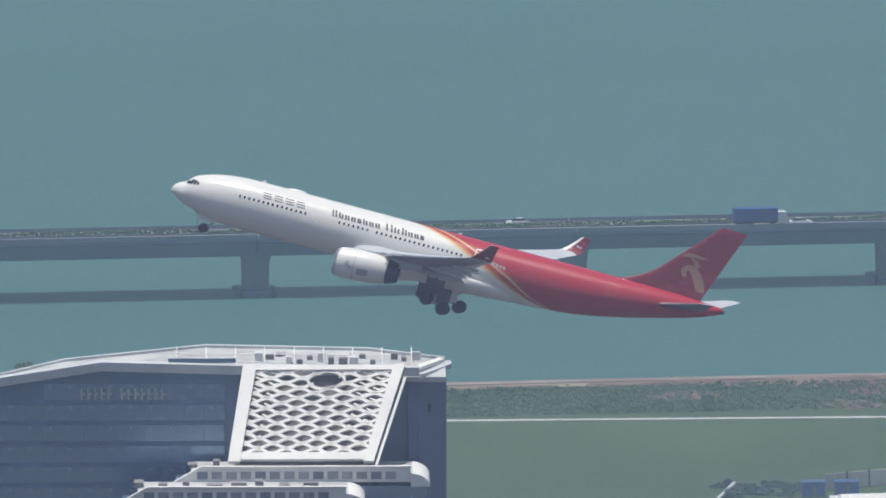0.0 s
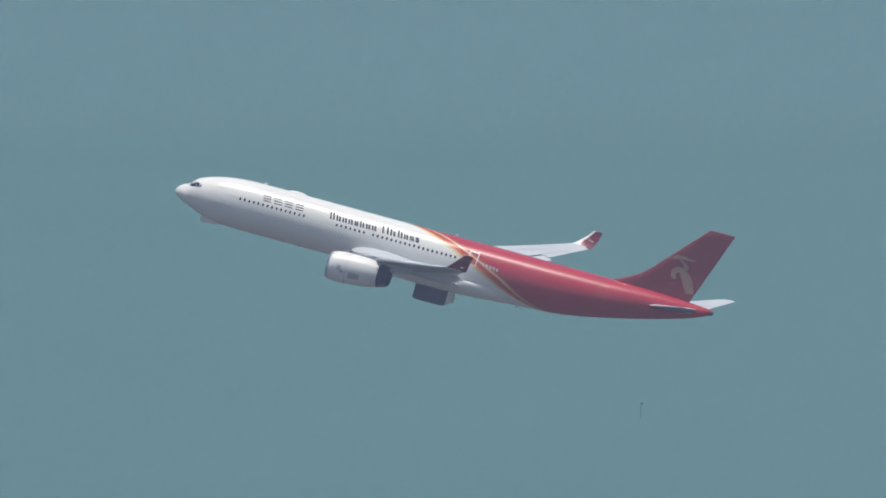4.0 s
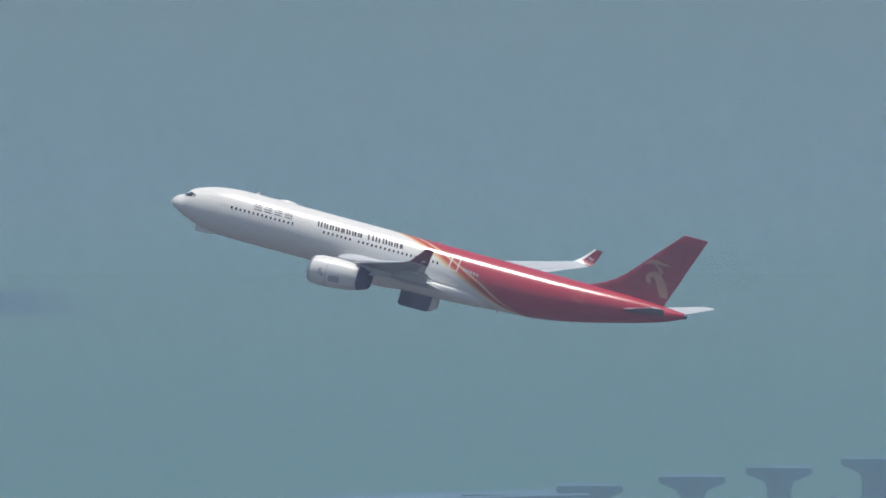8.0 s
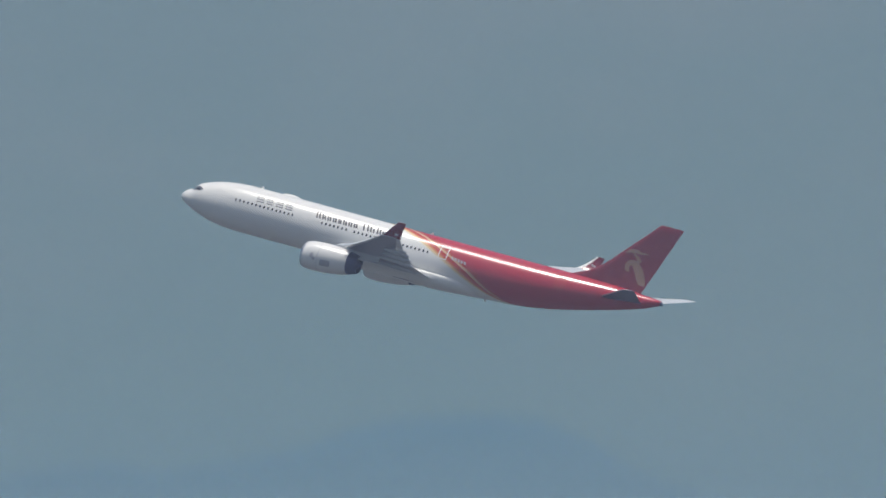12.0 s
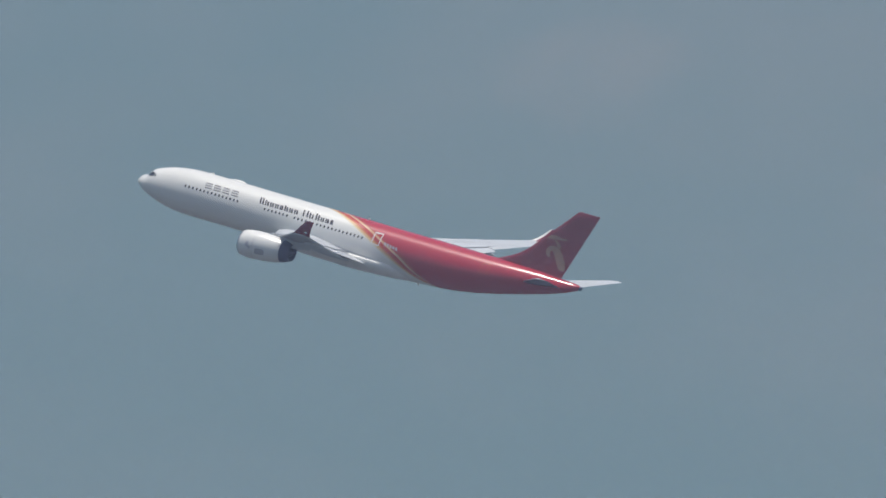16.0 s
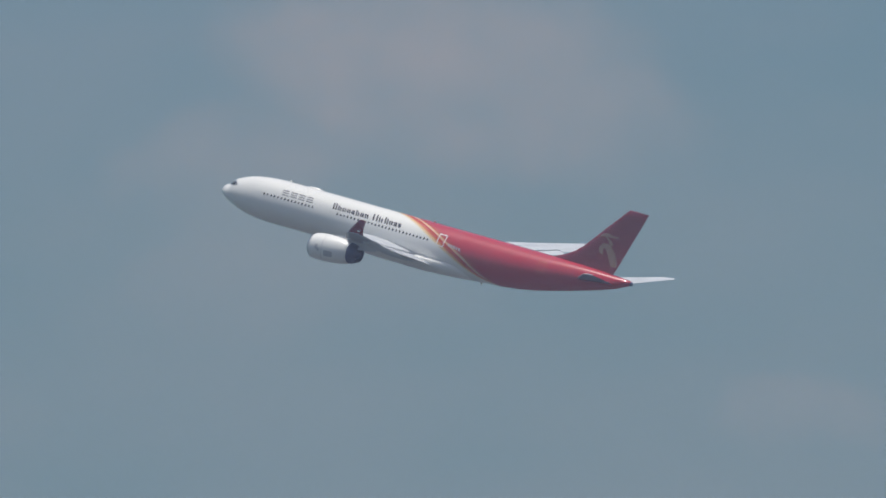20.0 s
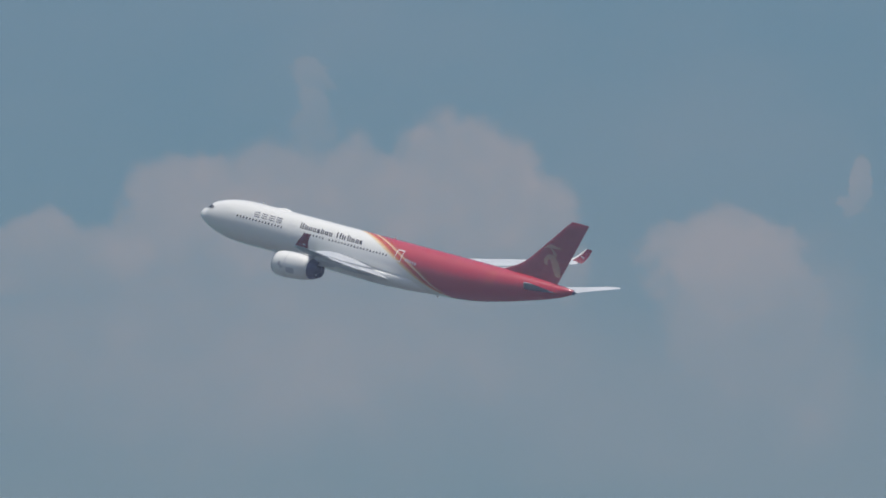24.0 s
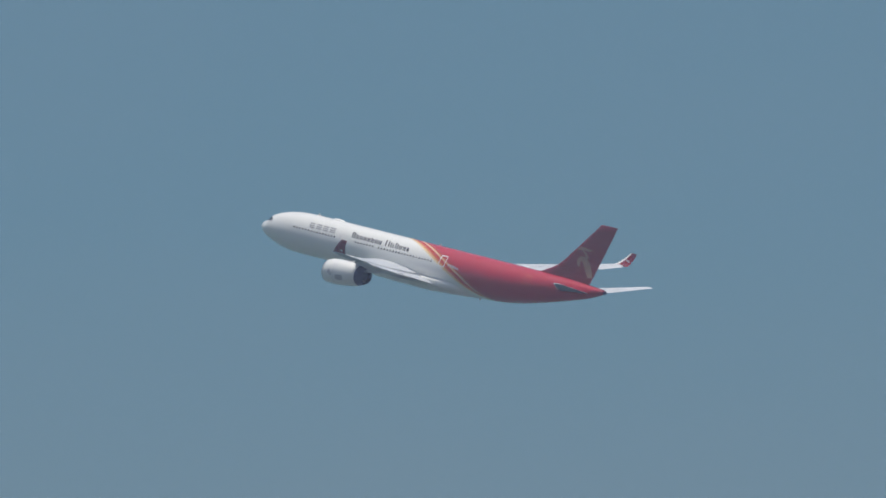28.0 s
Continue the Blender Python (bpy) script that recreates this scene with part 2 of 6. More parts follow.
# blue of the distant haze is mixed into this concrete's base colour
M_FARCONC = surface("haze_blue_far_concrete", (0.078, 0.155, 0.245), 0.9, fine=0.7, coarse=0.06, vary=0.14, stretch=(1, 1, 0.3))
# haze put into the base colour, so the second tower looks faint
M_FARPALE = surface("haze_pale_concrete", (0.20, 0.225, 0.25), 0.9, fine=0.7, coarse=0.06, vary=0.12, stretch=(1, 1, 0.3))
M_DUSTROAD = surface("dusty_pale_road", (0.36, 0.31, 0.29), 0.9, fine=0.5, coarse=0.03, vary=0.25, second=(0.20, 0.16, 0.15))
# inland ground out of view, made dark to cut bounce onto the airliner
M_DARKLAND = surface("dark_unseen_land", (0.055, 0.055, 0.06), 0.9, fine=0.5, coarse=0.03, vary=0.15)
# shade under the stabiliser, put into the colour as navy
M_NAVY = surface("navy_underside_shade", (0.04, 0.05, 0.12), 0.4, fine=2, coarse=0.4, vary=0.12)
M_WINGROOF = surface("weathered_pale_roof_sheet", (0.46, 0.475, 0.47), 0.8, fine=0.8, coarse=0.12, vary=0.15)
M_ROOFEDGE = surface("weathered_pale_roof_edge", (0.52, 0.545, 0.555), 0.6, fine=0.8, coarse=0.12, vary=0.1)
M_SCREENBACK = surface("dusty_backing_panel", (0.20, 0.185, 0.185), 0.8, fine=0.8, coarse=0.12, vary=0.15)
M_MARK = surface("pale_grey_nacelle_mark", (0.48, 0.47, 0.48), 0.4, fine=3, coarse=0.5, vary=0.1)
M_HUTBLUE = surface("bright_blue_sheet_wall", (0.12, 0.17, 0.46), 0.5, fine=1, coarse=0.2, vary=0.1)
M_ENDGLASS = surface("violet_blue_end_glazing", (0.13, 0.175, 0.33), 0.35, 0.25, fine=0.3, coarse=0.06, vary=0.12, random_tone=0.02)
M_WINDGREY = surface("dusty_grey_window_glass", (0.30, 0.31, 0.34), 0.3, fine=1, coarse=0.3, vary=0.2, random_tone=0.15)
M_BEIGE = surface("beige_plaster_panel", (0.72, 0.63, 0.58), 0.85, fine=1, coarse=0.15, vary=0.1)
M_DUSTLEAF = surface("dusty_blue_green_leaves", (0.10, 0.15, 0.15), 0.85, fine=1.2, coarse=0.1, vary=0.25)
M_REDPAINT = surface("red_marker_paint", (0.32, 0.04, 0.045), 0.6, fine=2, coarse=0.5, vary=0.1)


# ---------------------------------------------------------------- mesh helpers
def link_mesh(name, bm, material, parent=None, smooth=True, sharp=35):
    """Links a bmesh as one mesh object."""
    bmesh.ops.recalc_face_normals(bm, faces=bm.faces)
    me = bpy.data.meshes.new(name)
    bm.to_mesh(me)
    bm.free()
    for mt in (material if isinstance(material, (list, tuple)) else [material]):
        me.materials.append(mt)
    if smooth:
        me.shade_smooth()
        me.set_sharp_from_angle(angle=radians(sharp))
    ob = new(name, me)
    if parent is not None:
        ob.parent = parent
    return ob


def part(name, bm, material, parent, label="", sharp=35):
    ob = link_mesh(name, bm, material, parent, sharp=sharp)
    return tagged(ob, label) if label else ob


def thing(name, label, category, group="", at=None, kind=""):
    ob = new(name)
    if at is not None:
        ob.matrix_basis = at
    return tagged(ob, label, category, group, kind)


def add_box(bm, x0, x1, y0, y1, z0, z1, bevel=0.0):
    vs = [bm.verts.new((x, y, z)) for z in (z0, z1) for x, y in ((x0, y0), (x1, y0), (x1, y1), (x0, y1))]
    fs = [bm.faces.new([vs[k] for k in q]) for q in ((3, 2, 1, 0), (4, 5, 6, 7), (0, 1, 5, 4), (1, 2, 6, 5), (2, 3, 7, 6), (3, 0, 4, 7))]
    if bevel:
        bmesh.ops.bevel(bm, geom=list({e for f in fs for e in f.edges}), offset=bevel, segments=2, affect="EDGES")
    return bm


def box(x0, x1, y0, y1, z0, z1, bevel=0.0):
    return add_box(bmesh.new(), x0, x1, y0, y1, z0, z1, bevel)


def add_rings(bm, rings, closed=True, cap=True):
    """Lofts rings of points (equal counts) into a skin."""
    rows = [[bm.verts.new(p) for p in r] for r in rings]
    c = len(rows[0])
    for a, b in zip(rows, rows[1:]):
        for k in range(c if closed else c - 1):
            bm.faces.new((a[k], a[(k + 1) % c], b[(k + 1) % c], b[k]))
    if cap and closed:
        bm.faces.new(rows[0][::-1])
        bm.faces.new(rows[-1])
    return bm


def circle(cx, cy, cz, r, n=20, axis="X", rz=None):
    out = []
    for k in range(n):
        a = 2 * math.pi * k / n
        u, v = r * math.cos(a), (rz or r) * math.sin(a)
        out.append({"X": (cx, cy + u, cz + v), "Y": (cx + u, cy, cz + v), "Z": (cx + u, cy + v, cz)}[axis])
    return out


def add_tube(bm, a, b, r0, r1=None, n=8):
    a, b = Vector(a), Vector(b)
    q = (b - a).to_track_quat("Z", "Y")
    rings = []
    for p, r in ((a, r0), (b, r1 if r1 is not None else r0)):
        rings.append([p + q @ Vector((r * math.cos(2 * math.pi * k / n), r * math.sin(2 * math.pi * k / n), 0)) for k in range(n)])
    return add_rings(bm, rings)


def prism(outline, y0, y1, bm=None):
    """Extrudes an outline of (x, z) from y0 to y1."""
    bm = bm or bmesh.new()
    return add_rings(bm, [[(x, y, z) for x, z in outline] for y in (y0, y1)])


# ---------------------------------------------------------------- sea, land, haze, sky
COAST = pose(1261, 2957, 0, 0, 0, -18.85)   # s runs along the shore, n out to sea, from a bridge pier


def sea():
    bm = bmesh.new()
    n = 40
    g = [[bm.verts.new((-9000 + 18000 * i / n, -6000 + 18000 * j / n, 0)) for i in range(n + 1)] for j in range(n + 1)]
    for j in range(n):
        for i in range(n):
            bm.faces.new((g[j][i], g[j][i + 1], g[j + 1][i + 1], g[j + 1][i]))
    tagged(link_mesh("water", bm, M_SEA), "calm green-grey sea under noon haze", "sea", kind="structure")


def land():
    """The reclaimed shore: rock slope, bare earth, shrub belt, path and grass."""
    rng = random.Random(3)
    bm = bmesh.new()
    prof = [(-113, -0.6), (-114.5, 0.9), (-117, 1.3), (-126, 1.5), (-126.1, 1.5), (-157, 1.6), (-400, 1.8), (-1200, 2.0), (-4200, 3.0)]
    cols = []
    for i in range(0, 161):
        s = -2400 + 30 * i
        j = rng.uniform(-0.7, 0.7)
        cols.append([bm.verts.new((s, nn + (j if k < 2 else 0), z)) for k, (nn, z) in enumerate(prof)])
    for a, b in zip(cols, cols[1:]):
        for k in range(len(prof) - 1):
            f = bm.faces.new((a[k], b[k], b[k + 1], a[k + 1]))
            f.material_index = (0, 0, 1, 1, 4, 2, 3, 3)[k]
    ob = link_mesh("ground", bm, [M_ROCK, M_EARTH, M_GRASS, M_DARKLAND, M_SCRUB])
    ob.matrix_basis = COAST
    tagged(ob, "flat reclaimed shore of mown grass and bare earth", "ground", kind="structure")
    for s, n, rs, rn in ((193, -124.6, 9, 1.6), (206, -127.5, 8, 2.6), (222, -124, 12, 4.0), (238, -129, 9, 5.0), (163, -125, 7, 1.0), (20, -125.5, 22, 1.6), (-40, -128, 14, 2.2), (193.5, -139, 7, 4.5), (224, -127, 14, 4.5), (224, -152, 6, 5.0), (231, -138, 6, 6.0), (201, -122.8, 10, 1.3), (183, -124.4, 6, 1.6)):
        bm = bmesh.new()
        hub = bm.verts.new((s, n, 1.72))
        rim = [bm.verts.new((s + rs * q * math.cos(a), n + rn * q * math.sin(a), 1.60)) for a, q in [(2 * math.pi * k / 26, 1 + 0.35 * noise.noise((s + 2.2 * math.cos(k * 0.24), n + 2.2 * math.sin(k * 0.24), 0.7))) for k in range(26)]]
        for k in range(26):
            bm.faces.new((hub, rim[k], rim[(k + 1) % 26]))
        ob = link_mesh("ground_soil", bm, M_REDSOIL)
        ob.matrix_basis = COAST
        tagged(ob, "bare reddish soil among the shrubs of the shore", "soil", kind="structure")
    bm = box(-1600, 1600, -0.9, 0.9, 1.55, 1.74)
    ob = link_mesh("pavement", bm, M_PATH)
    ob.matrix_basis = COAST @ pose(0, -149.6, 0, 0, 0, -4.4)
    tagged(ob, "pale concrete perimeter path across the grass", "path", kind="structure")
    bm = box(-2000, 2000, -121.6, -119.0, 1.35, 1.56)
    ob = link_mesh("road", bm, M_DUSTROAD)
    ob.matrix_basis = COAST
    tagged(ob, "narrow dusty pale road along the sea wall", "road", kind="structure")


def haze():
    """Lit, tinted sheets that stand in for haze between the viewpoint and far shore."""
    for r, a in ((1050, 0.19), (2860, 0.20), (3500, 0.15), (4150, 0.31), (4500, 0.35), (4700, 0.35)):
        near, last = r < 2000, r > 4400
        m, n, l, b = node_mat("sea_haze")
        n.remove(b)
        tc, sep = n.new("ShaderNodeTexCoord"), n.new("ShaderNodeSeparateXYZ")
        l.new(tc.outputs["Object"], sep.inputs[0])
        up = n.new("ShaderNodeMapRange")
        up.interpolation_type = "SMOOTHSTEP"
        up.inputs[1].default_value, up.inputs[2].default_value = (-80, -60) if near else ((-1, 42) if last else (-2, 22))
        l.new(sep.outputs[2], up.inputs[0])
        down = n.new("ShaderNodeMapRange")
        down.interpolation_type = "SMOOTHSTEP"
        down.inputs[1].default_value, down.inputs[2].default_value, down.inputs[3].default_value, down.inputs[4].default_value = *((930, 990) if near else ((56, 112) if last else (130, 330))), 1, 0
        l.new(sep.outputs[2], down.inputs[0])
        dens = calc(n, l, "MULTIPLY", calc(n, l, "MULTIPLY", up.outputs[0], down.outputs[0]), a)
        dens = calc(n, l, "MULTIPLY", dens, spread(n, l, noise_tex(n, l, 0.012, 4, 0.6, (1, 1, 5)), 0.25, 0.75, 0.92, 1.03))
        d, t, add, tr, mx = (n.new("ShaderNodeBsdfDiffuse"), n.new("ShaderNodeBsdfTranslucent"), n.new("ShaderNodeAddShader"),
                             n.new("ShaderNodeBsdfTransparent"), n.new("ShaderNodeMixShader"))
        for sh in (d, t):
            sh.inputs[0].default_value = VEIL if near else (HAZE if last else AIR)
        l.new(d.outputs[0], add.inputs[0])
        l.new(t.outputs[0], add.inputs[1])
        l.new(dens, mx.inputs[0])
        l.new(tr.outputs[0], mx.inputs[1])
        l.new(add.outputs[0], mx.inputs[2])
        l.new(mx.outputs[0], n["Material Output"].inputs[0])
        bm = bmesh.new()
        rows = []
        for z, rr in (((-20, r), (300, r + 170), (1000, r + 560)) if near else ((-2, r), (330, r + 180))):
            rows.append([bm.verts.new((rr * math.sin(radians(q)), rr * math.cos(radians(q)), z)) for q in range(-50, 51, 2)])
        for p, q in zip(rows, rows[1:]):
            for k in range(len(p) - 1):
                bm.faces.new((p[k], p[k + 1], q[k + 1], q[k]))
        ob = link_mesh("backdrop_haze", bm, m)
        ob.visible_shadow = False   # the sheet stands for air: daylight passes
        tagged(ob, "thin pale sheet standing in for sea haze", "haze", kind="structure")


# tints painted into the far, middle and near haze sheets
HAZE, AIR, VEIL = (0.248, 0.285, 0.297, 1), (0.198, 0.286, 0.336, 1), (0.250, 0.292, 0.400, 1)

# azimuth (degrees, from +Y towards -X), height, half-width (degrees), half-height of cloud lumps
CUMULUS = [(25.39, 386, 0.33, 15, 0.75), (24.94, 394, 0.33, 20, 0.80), (24.49, 399, 0.40, 22, 0.85), (24.01, 406, 0.31, 21, 1.00), (23.82, 389, 0.30, 22, 0.80),
           (24.45, 437, 0.08, 5, 0.45), (24.51, 428, 0.09, 8, 0.50), (23.05, 382, 0.29, 15, 0.80), (22.99, 367, 0.33, 26, 0.65), (22.58, 405, 0.08, 8, 0.60),
           (22.13, 443, 0.33, 17, 0.95), (22.30, 422, 0.09, 8, 0.60), (25.84, 368, 0.34, 19, 0.45), (20.03, 374, 0.35, 18, 0.80), (19.80, 377, 0.19, 14, 0.80),
           (20.56, 386, 0.26, 15, 0.70)]
THIN_CLOUD = [(24.64, 367, 1.10, 28, 0.55), (23.82, 340, 1.77, 26, 0.30), (22.79, 360, 0.25, 31, 0.45), (26.00, 352, 0.34, 24, 0.40), (24.87, 352, 0.90, 28, 0.40),
              (20.40, 362, 0.45, 24, 0.50), (20.08, 354, 0.42, 17, 0.45), (18.87, 395, 0.20, 10, 0.35), (17.73, 377, 0.30, 21, 0.50), (17.43, 358, 0.68, 30, 0.78),
              (17.73, 369, 0.55, 21, 0.72), (17.04, 340, 0.48, 20, 0.55), (18.22, 329, 0.40, 17, 0.52), (18.02, 297, 0.55, 21, 0.30), (16.15, 253, 0.32, 12, 0.35),
              (9.44, 269, 0.36, 17, 0.35), (8.24, 234, 0.24, 15, 0.35), (15.07, 256, 0.49, 20, 0.30), (14.70, 300, 0.50, 16, 0.30), (14.70, 212, 0.55, 16, 0.30),
              (13.10, 324, 0.55, 18, 0.25), (20.30, 305, 0.65, 30, 0.35)]
# the far hills' crest: azimuth, height
RIDGE = [(-5.0, 12), (-4.2, 30), (-3.52, 42.5), (-2.79, 47.5), (-2.0, 42), (-1.61, 49), (-1.21, 53.5), (-0.42, 53), (0.5, 42), (1.09, 42.6), (1.32, 48.6), (1.48, 54), (1.6, 60), (1.68, 65), (1.8, 70),
         (1.9, 72), (2.1, 72.5), (2.33, 72), (2.5, 69), (2.64, 63), (2.85, 60), (2.99, 56.5), (3.25, 56), (3.37, 58.5), (3.54, 57), (3.74, 55), (5.0, 38)]


def backdrop():
    """Hazy sky with soft cumulus, and the pale line of far hills, on a wall behind everything."""
    m, n, l, b = node_mat("hazy_sky")
    n.remove(b)
    tc, sep = n.new("ShaderNodeTexCoord"), n.new("ShaderNodeSeparateXYZ")
    l.new(tc.outputs["Object"], sep.inputs[0])
    az = calc(n, l, "MULTIPLY", calc(n, l, "ARCTAN2", calc(n, l, "MULTIPLY", sep.outputs[0], -1.0), sep.outputs[1]), 57.29578)
    az = calc(n, l, "SUBTRACT", az, 0.047)
    up = sep.outputs[2]
    ramp = n.new("ShaderNodeValToRGB")
    l.new(spread(n, l, up, -50, 750), ramp.inputs[0])
    stops = SKY
    e = ramp.color_ramp.elements
    while len(e) < len(stops):
        e.new(0.5)
    for k, (p, c) in enumerate(stops):
        e[k].position, e[k].color = (p + 50) / 800, (*c, 1)
    w1 = calc(n, l, "SUBTRACT", noise_tex(n, l, 0.012, 3, 0.55), 0.5)
    w2 = calc(n, l, "SUBTRACT", noise_tex(n, l, 0.040, 4, 0.6), 0.5)
    w3 = calc(n, l, "SUBTRACT", noise_tex(n, l, 0.055, 5, 0.65), 0.5)
    billow = noise_tex(n, l, 0.030, 6, 0.65, (1, 1, 1.3))

    def lumps(table, soft_lo, soft_hi):
        clear = None
        a2 = calc(n, l, "ADD", calc(n, l, "ADD", az, calc(n, l, "MULTIPLY", w1, 0.40)), calc(n, l, "MULTIPLY", w3, 0.34))
        z2 = calc(n, l, "ADD", calc(n, l, "ADD", up, calc(n, l, "MULTIPLY", w1, 30)), calc(n, l, "MULTIPLY", w2, 26))
        for ca, cz, ra, rz, amount in table:
            u = calc(n, l, "MULTIPLY", calc(n, l, "SUBTRACT", a2, ca), 1 / ra)
            v = calc(n, l, "MULTIPLY", calc(n, l, "SUBTRACT", z2, cz), 1 / rz)
            d = calc(n, l, "ADD", calc(n, l, "MULTIPLY", u, u), calc(n, l, "MULTIPLY", v, v))
            s = n.new("ShaderNodeMapRange")
            s.interpolation_type = "SMOOTHSTEP"
            s.inputs[1].default_value, s.inputs[2].default_value, s.inputs[3].default_value, s.inputs[4].default_value = soft_lo, soft_hi, amount, 0
            l.new(d, s.inputs[0])
            lump = calc(n, l, "MULTIPLY", s.outputs[0], spread(n, l, v, -1.0, 0.3, 0.45, 1.0))   # bases dissolve into the haze
            left = calc(n, l, "SUBTRACT", 1.0, lump)
            clear = left if clear is None else calc(n, l, "MULTIPLY", clear, left)
        return calc(n, l, "SUBTRACT", 1.0, clear)
    crest = n.new("ShaderNodeValToRGB")
    crest.color_ramp.interpolation = "B_SPLINE"
    l.new(spread(n, l, az, -5.0, 5.0), crest.inputs[0])
    e = crest.color_ramp.elements
    while len(e) < len(RIDGE):
        e.new(0.5)
    for k, (a, z) in enumerate(RIDGE):
        e[k].position, e[k].color = (a + 5.0) / 10.0, (z / 100, z / 100, z / 100, 1)
    under = calc(n, l, "SUBTRACT", calc(n, l, "ADD", calc(n, l, "MULTIPLY", crest.outputs[0], 100.0), calc(n, l, "MULTIPLY", w3, 7.0)), up)
    soft = n.new("ShaderNodeMapRange")
    soft.interpolation_type = "SMOOTHSTEP"
    soft.inputs[1].default_value, soft.inputs[2].default_value = -2.5, 4.5
    l.new(under, soft.inputs[0])
    hill = calc(n, l, "MULTIPLY", soft.outputs[0], spread(n, l, up, 12, 45, 0.25, 0.85))   # feet lost in the haze
    col = mixrgb(n, l, hill, ramp.outputs[0], (0.092, 0.196, 0.288))
    heaped = calc(n, l, "MULTIPLY", lumps(CUMULUS, 0.62, 1.22), spread(n, l, billow, 0.30, 0.62, 0.55, 1.0))
    thin = calc(n, l, "MULTIPLY", lumps(THIN_CLOUD, 0.10, 1.5), spread(n, l, billow, 0.28, 0.66, 0.40, 0.95))
    dens = calc(n, l, "MAXIMUM", heaped, thin, True)
    col = mixrgb(n, l, calc(n, l, "MULTIPLY", dens, 0.90), col, CLOUD)
    wide = noise_tex(n, l, 0.006, 4, 0.55, (1, 1, 2))
    col = mixrgb(n, l, calc(n, l, "MULTIPLY", calc(n, l, "MULTIPLY", spread(n, l, wide, 0.40, 0.72, 0, 0.24), spread(n, l, az, 24.5, 27.0, 1.0, 0.15)), spread(n, l, up, 20, 120, 0.0, 1.0)), col, CLOUD)
    em = n.new("ShaderNodeEmission")
    l.new(col, em.inputs[0])
    l.new(em.outputs[0], n["Material Output"].inputs[0])
    bm = bmesh.new()
    rows = [[bm.verts.new((4955 * math.sin(radians(q)), 4955 * math.cos(radians(q)), z)) for q in range(-60, 61)] for z in (-60, 950)]
    for k in range(120):
        bm.faces.new((rows[0][k], rows[0][k + 1], rows[1][k + 1], rows[1][k]))
    ob = link_mesh("backdrop_sky", bm, m)
    ob.visible_shadow = False   # open sky: the sun shines through
    tagged(ob, "hazy blue-grey sky with soft pale cumulus", "sky", kind="structure")


SKY = [(-50, (0.072, 0.222, 0.205)), (4, (0.078, 0.224, 0.215)), (14, (0.100, 0.225, 0.262)), (27, (0.118, 0.222, 0.292)), (46, (0.142, 0.236, 0.284)), (75, (0.168, 0.252, 0.275)), (110, (0.172, 0.248, 0.273)), (210, (0.181, 0.262, 0.302)),
       (310, (0.175, 0.265, 0.314)), (400, (0.150, 0.254, 0.322)), (480, (0.128, 0.246, 0.330)), (750, (0.112, 0.228, 0.325))]
CLOUD = (0.336, 0.330, 0.350)

sea()
land()
haze()
backdrop()


# ---------------------------------------------------------------- the airliner
# model space: x aft from 30 m behind the nose tip, y to its right wing, z up from the cabin axis
NOSE = 30.0
# cabin sections: x from the nose, top, bottom, half-width
FORWARD = [
    (0, -0.42, -0.5, 0.04), (0.12, -0.12, -0.76, 0.32), (0.3, 0.12, -0.92, 0.54), (0.6, 0.4, -1.10, 0.82), (1.0, 0.58, -1.32, 1.10), (1.4, 0.72, -1.50, 1.33),
    (1.7, 0.92, -1.63, 1.49), (2.05, 1.34, -1.78, 1.66), (2.4, 1.63, -1.90, 1.80), (2.9, 1.83, -2.08, 1.97), (3.5, 2.04, -2.27, 2.15), (4.2, 2.25, -2.44, 2.33),
    (5.0, 2.44, -2.60, 2.48), (5.9, 2.60, -2.72, 2.61), (7.0, 2.74, -2.81, 2.73), (8.4, 2.83, -2.85, 2.81), (10, 2.85, -2.85, 2.85)]
AFT = [
    (42, 2.85, -2.80, 2.84), (44.5, 2.85, -2.68, 2.79), (47, 2.84, -2.4, 2.7), (49.5, 2.83, -1.98, 2.54), (52, 2.82, -1.44, 2.3),
    (54.5, 2.8, -0.84, 1.98), (57, 2.74, -0.2, 1.58), (59, 2.64, 0.35, 1.22), (61, 2.5, 0.98, 0.84), (62.2, 2.42, 1.48, 0.58),
    (62.75, 2.36, 1.74, 0.4), (62.92, 2.28, 1.88, 0.26)]
STATIONS = FORWARD + [(x, 2.85, -2.85, 2.85) for x in (14, 20, 26, 32, 38)] + AFT


def hull_at(x):
    """Centre height, half-height and half-width of the cabin at x metres from the nose."""
    for a, b in zip(STATIONS, STATIONS[1:]):
        if a[0] <= x <= b[0]:
            k = (x - a[0]) / (b[0] - a[0])
            t, o, w = (a[i] + (b[i] - a[i]) * k for i in (1, 2, 3))
            return (t + o) / 2, (t - o) / 2, w
    return 0, 2.85, 2.85


def skin(x, z, out=0.0, side=-1):
    """The point of the cabin's skin at x and height z, lifted by out."""
    c, h, w = hull_at(x)
    q = max(-1, min(1, (z - c) / h))
    y = w * math.sqrt(max(0, 1 - q * q))
    nrm = Vector((0, y / (w * w), (z - c) / (h * h))).normalized()
    return (x - NOSE, side * (y + nrm.y * out), z + nrm.z * out)


def fuselage(plane):
    n, rings = 56, []
    for x, t, o, w in STATIONS:
        c, h = (t + o) / 2, (t - o) / 2
        rings.append([(x - NOSE, w * math.cos(2 * math.pi * k / n), c + h * math.sin(2 * math.pi * k / n)) for k in range(n)])
    return part("fuselage", add_rings(bmesh.new(), rings), M_LIVERY, plane, "white forward, red aft, parted by gold and orange bands", sharp=60)


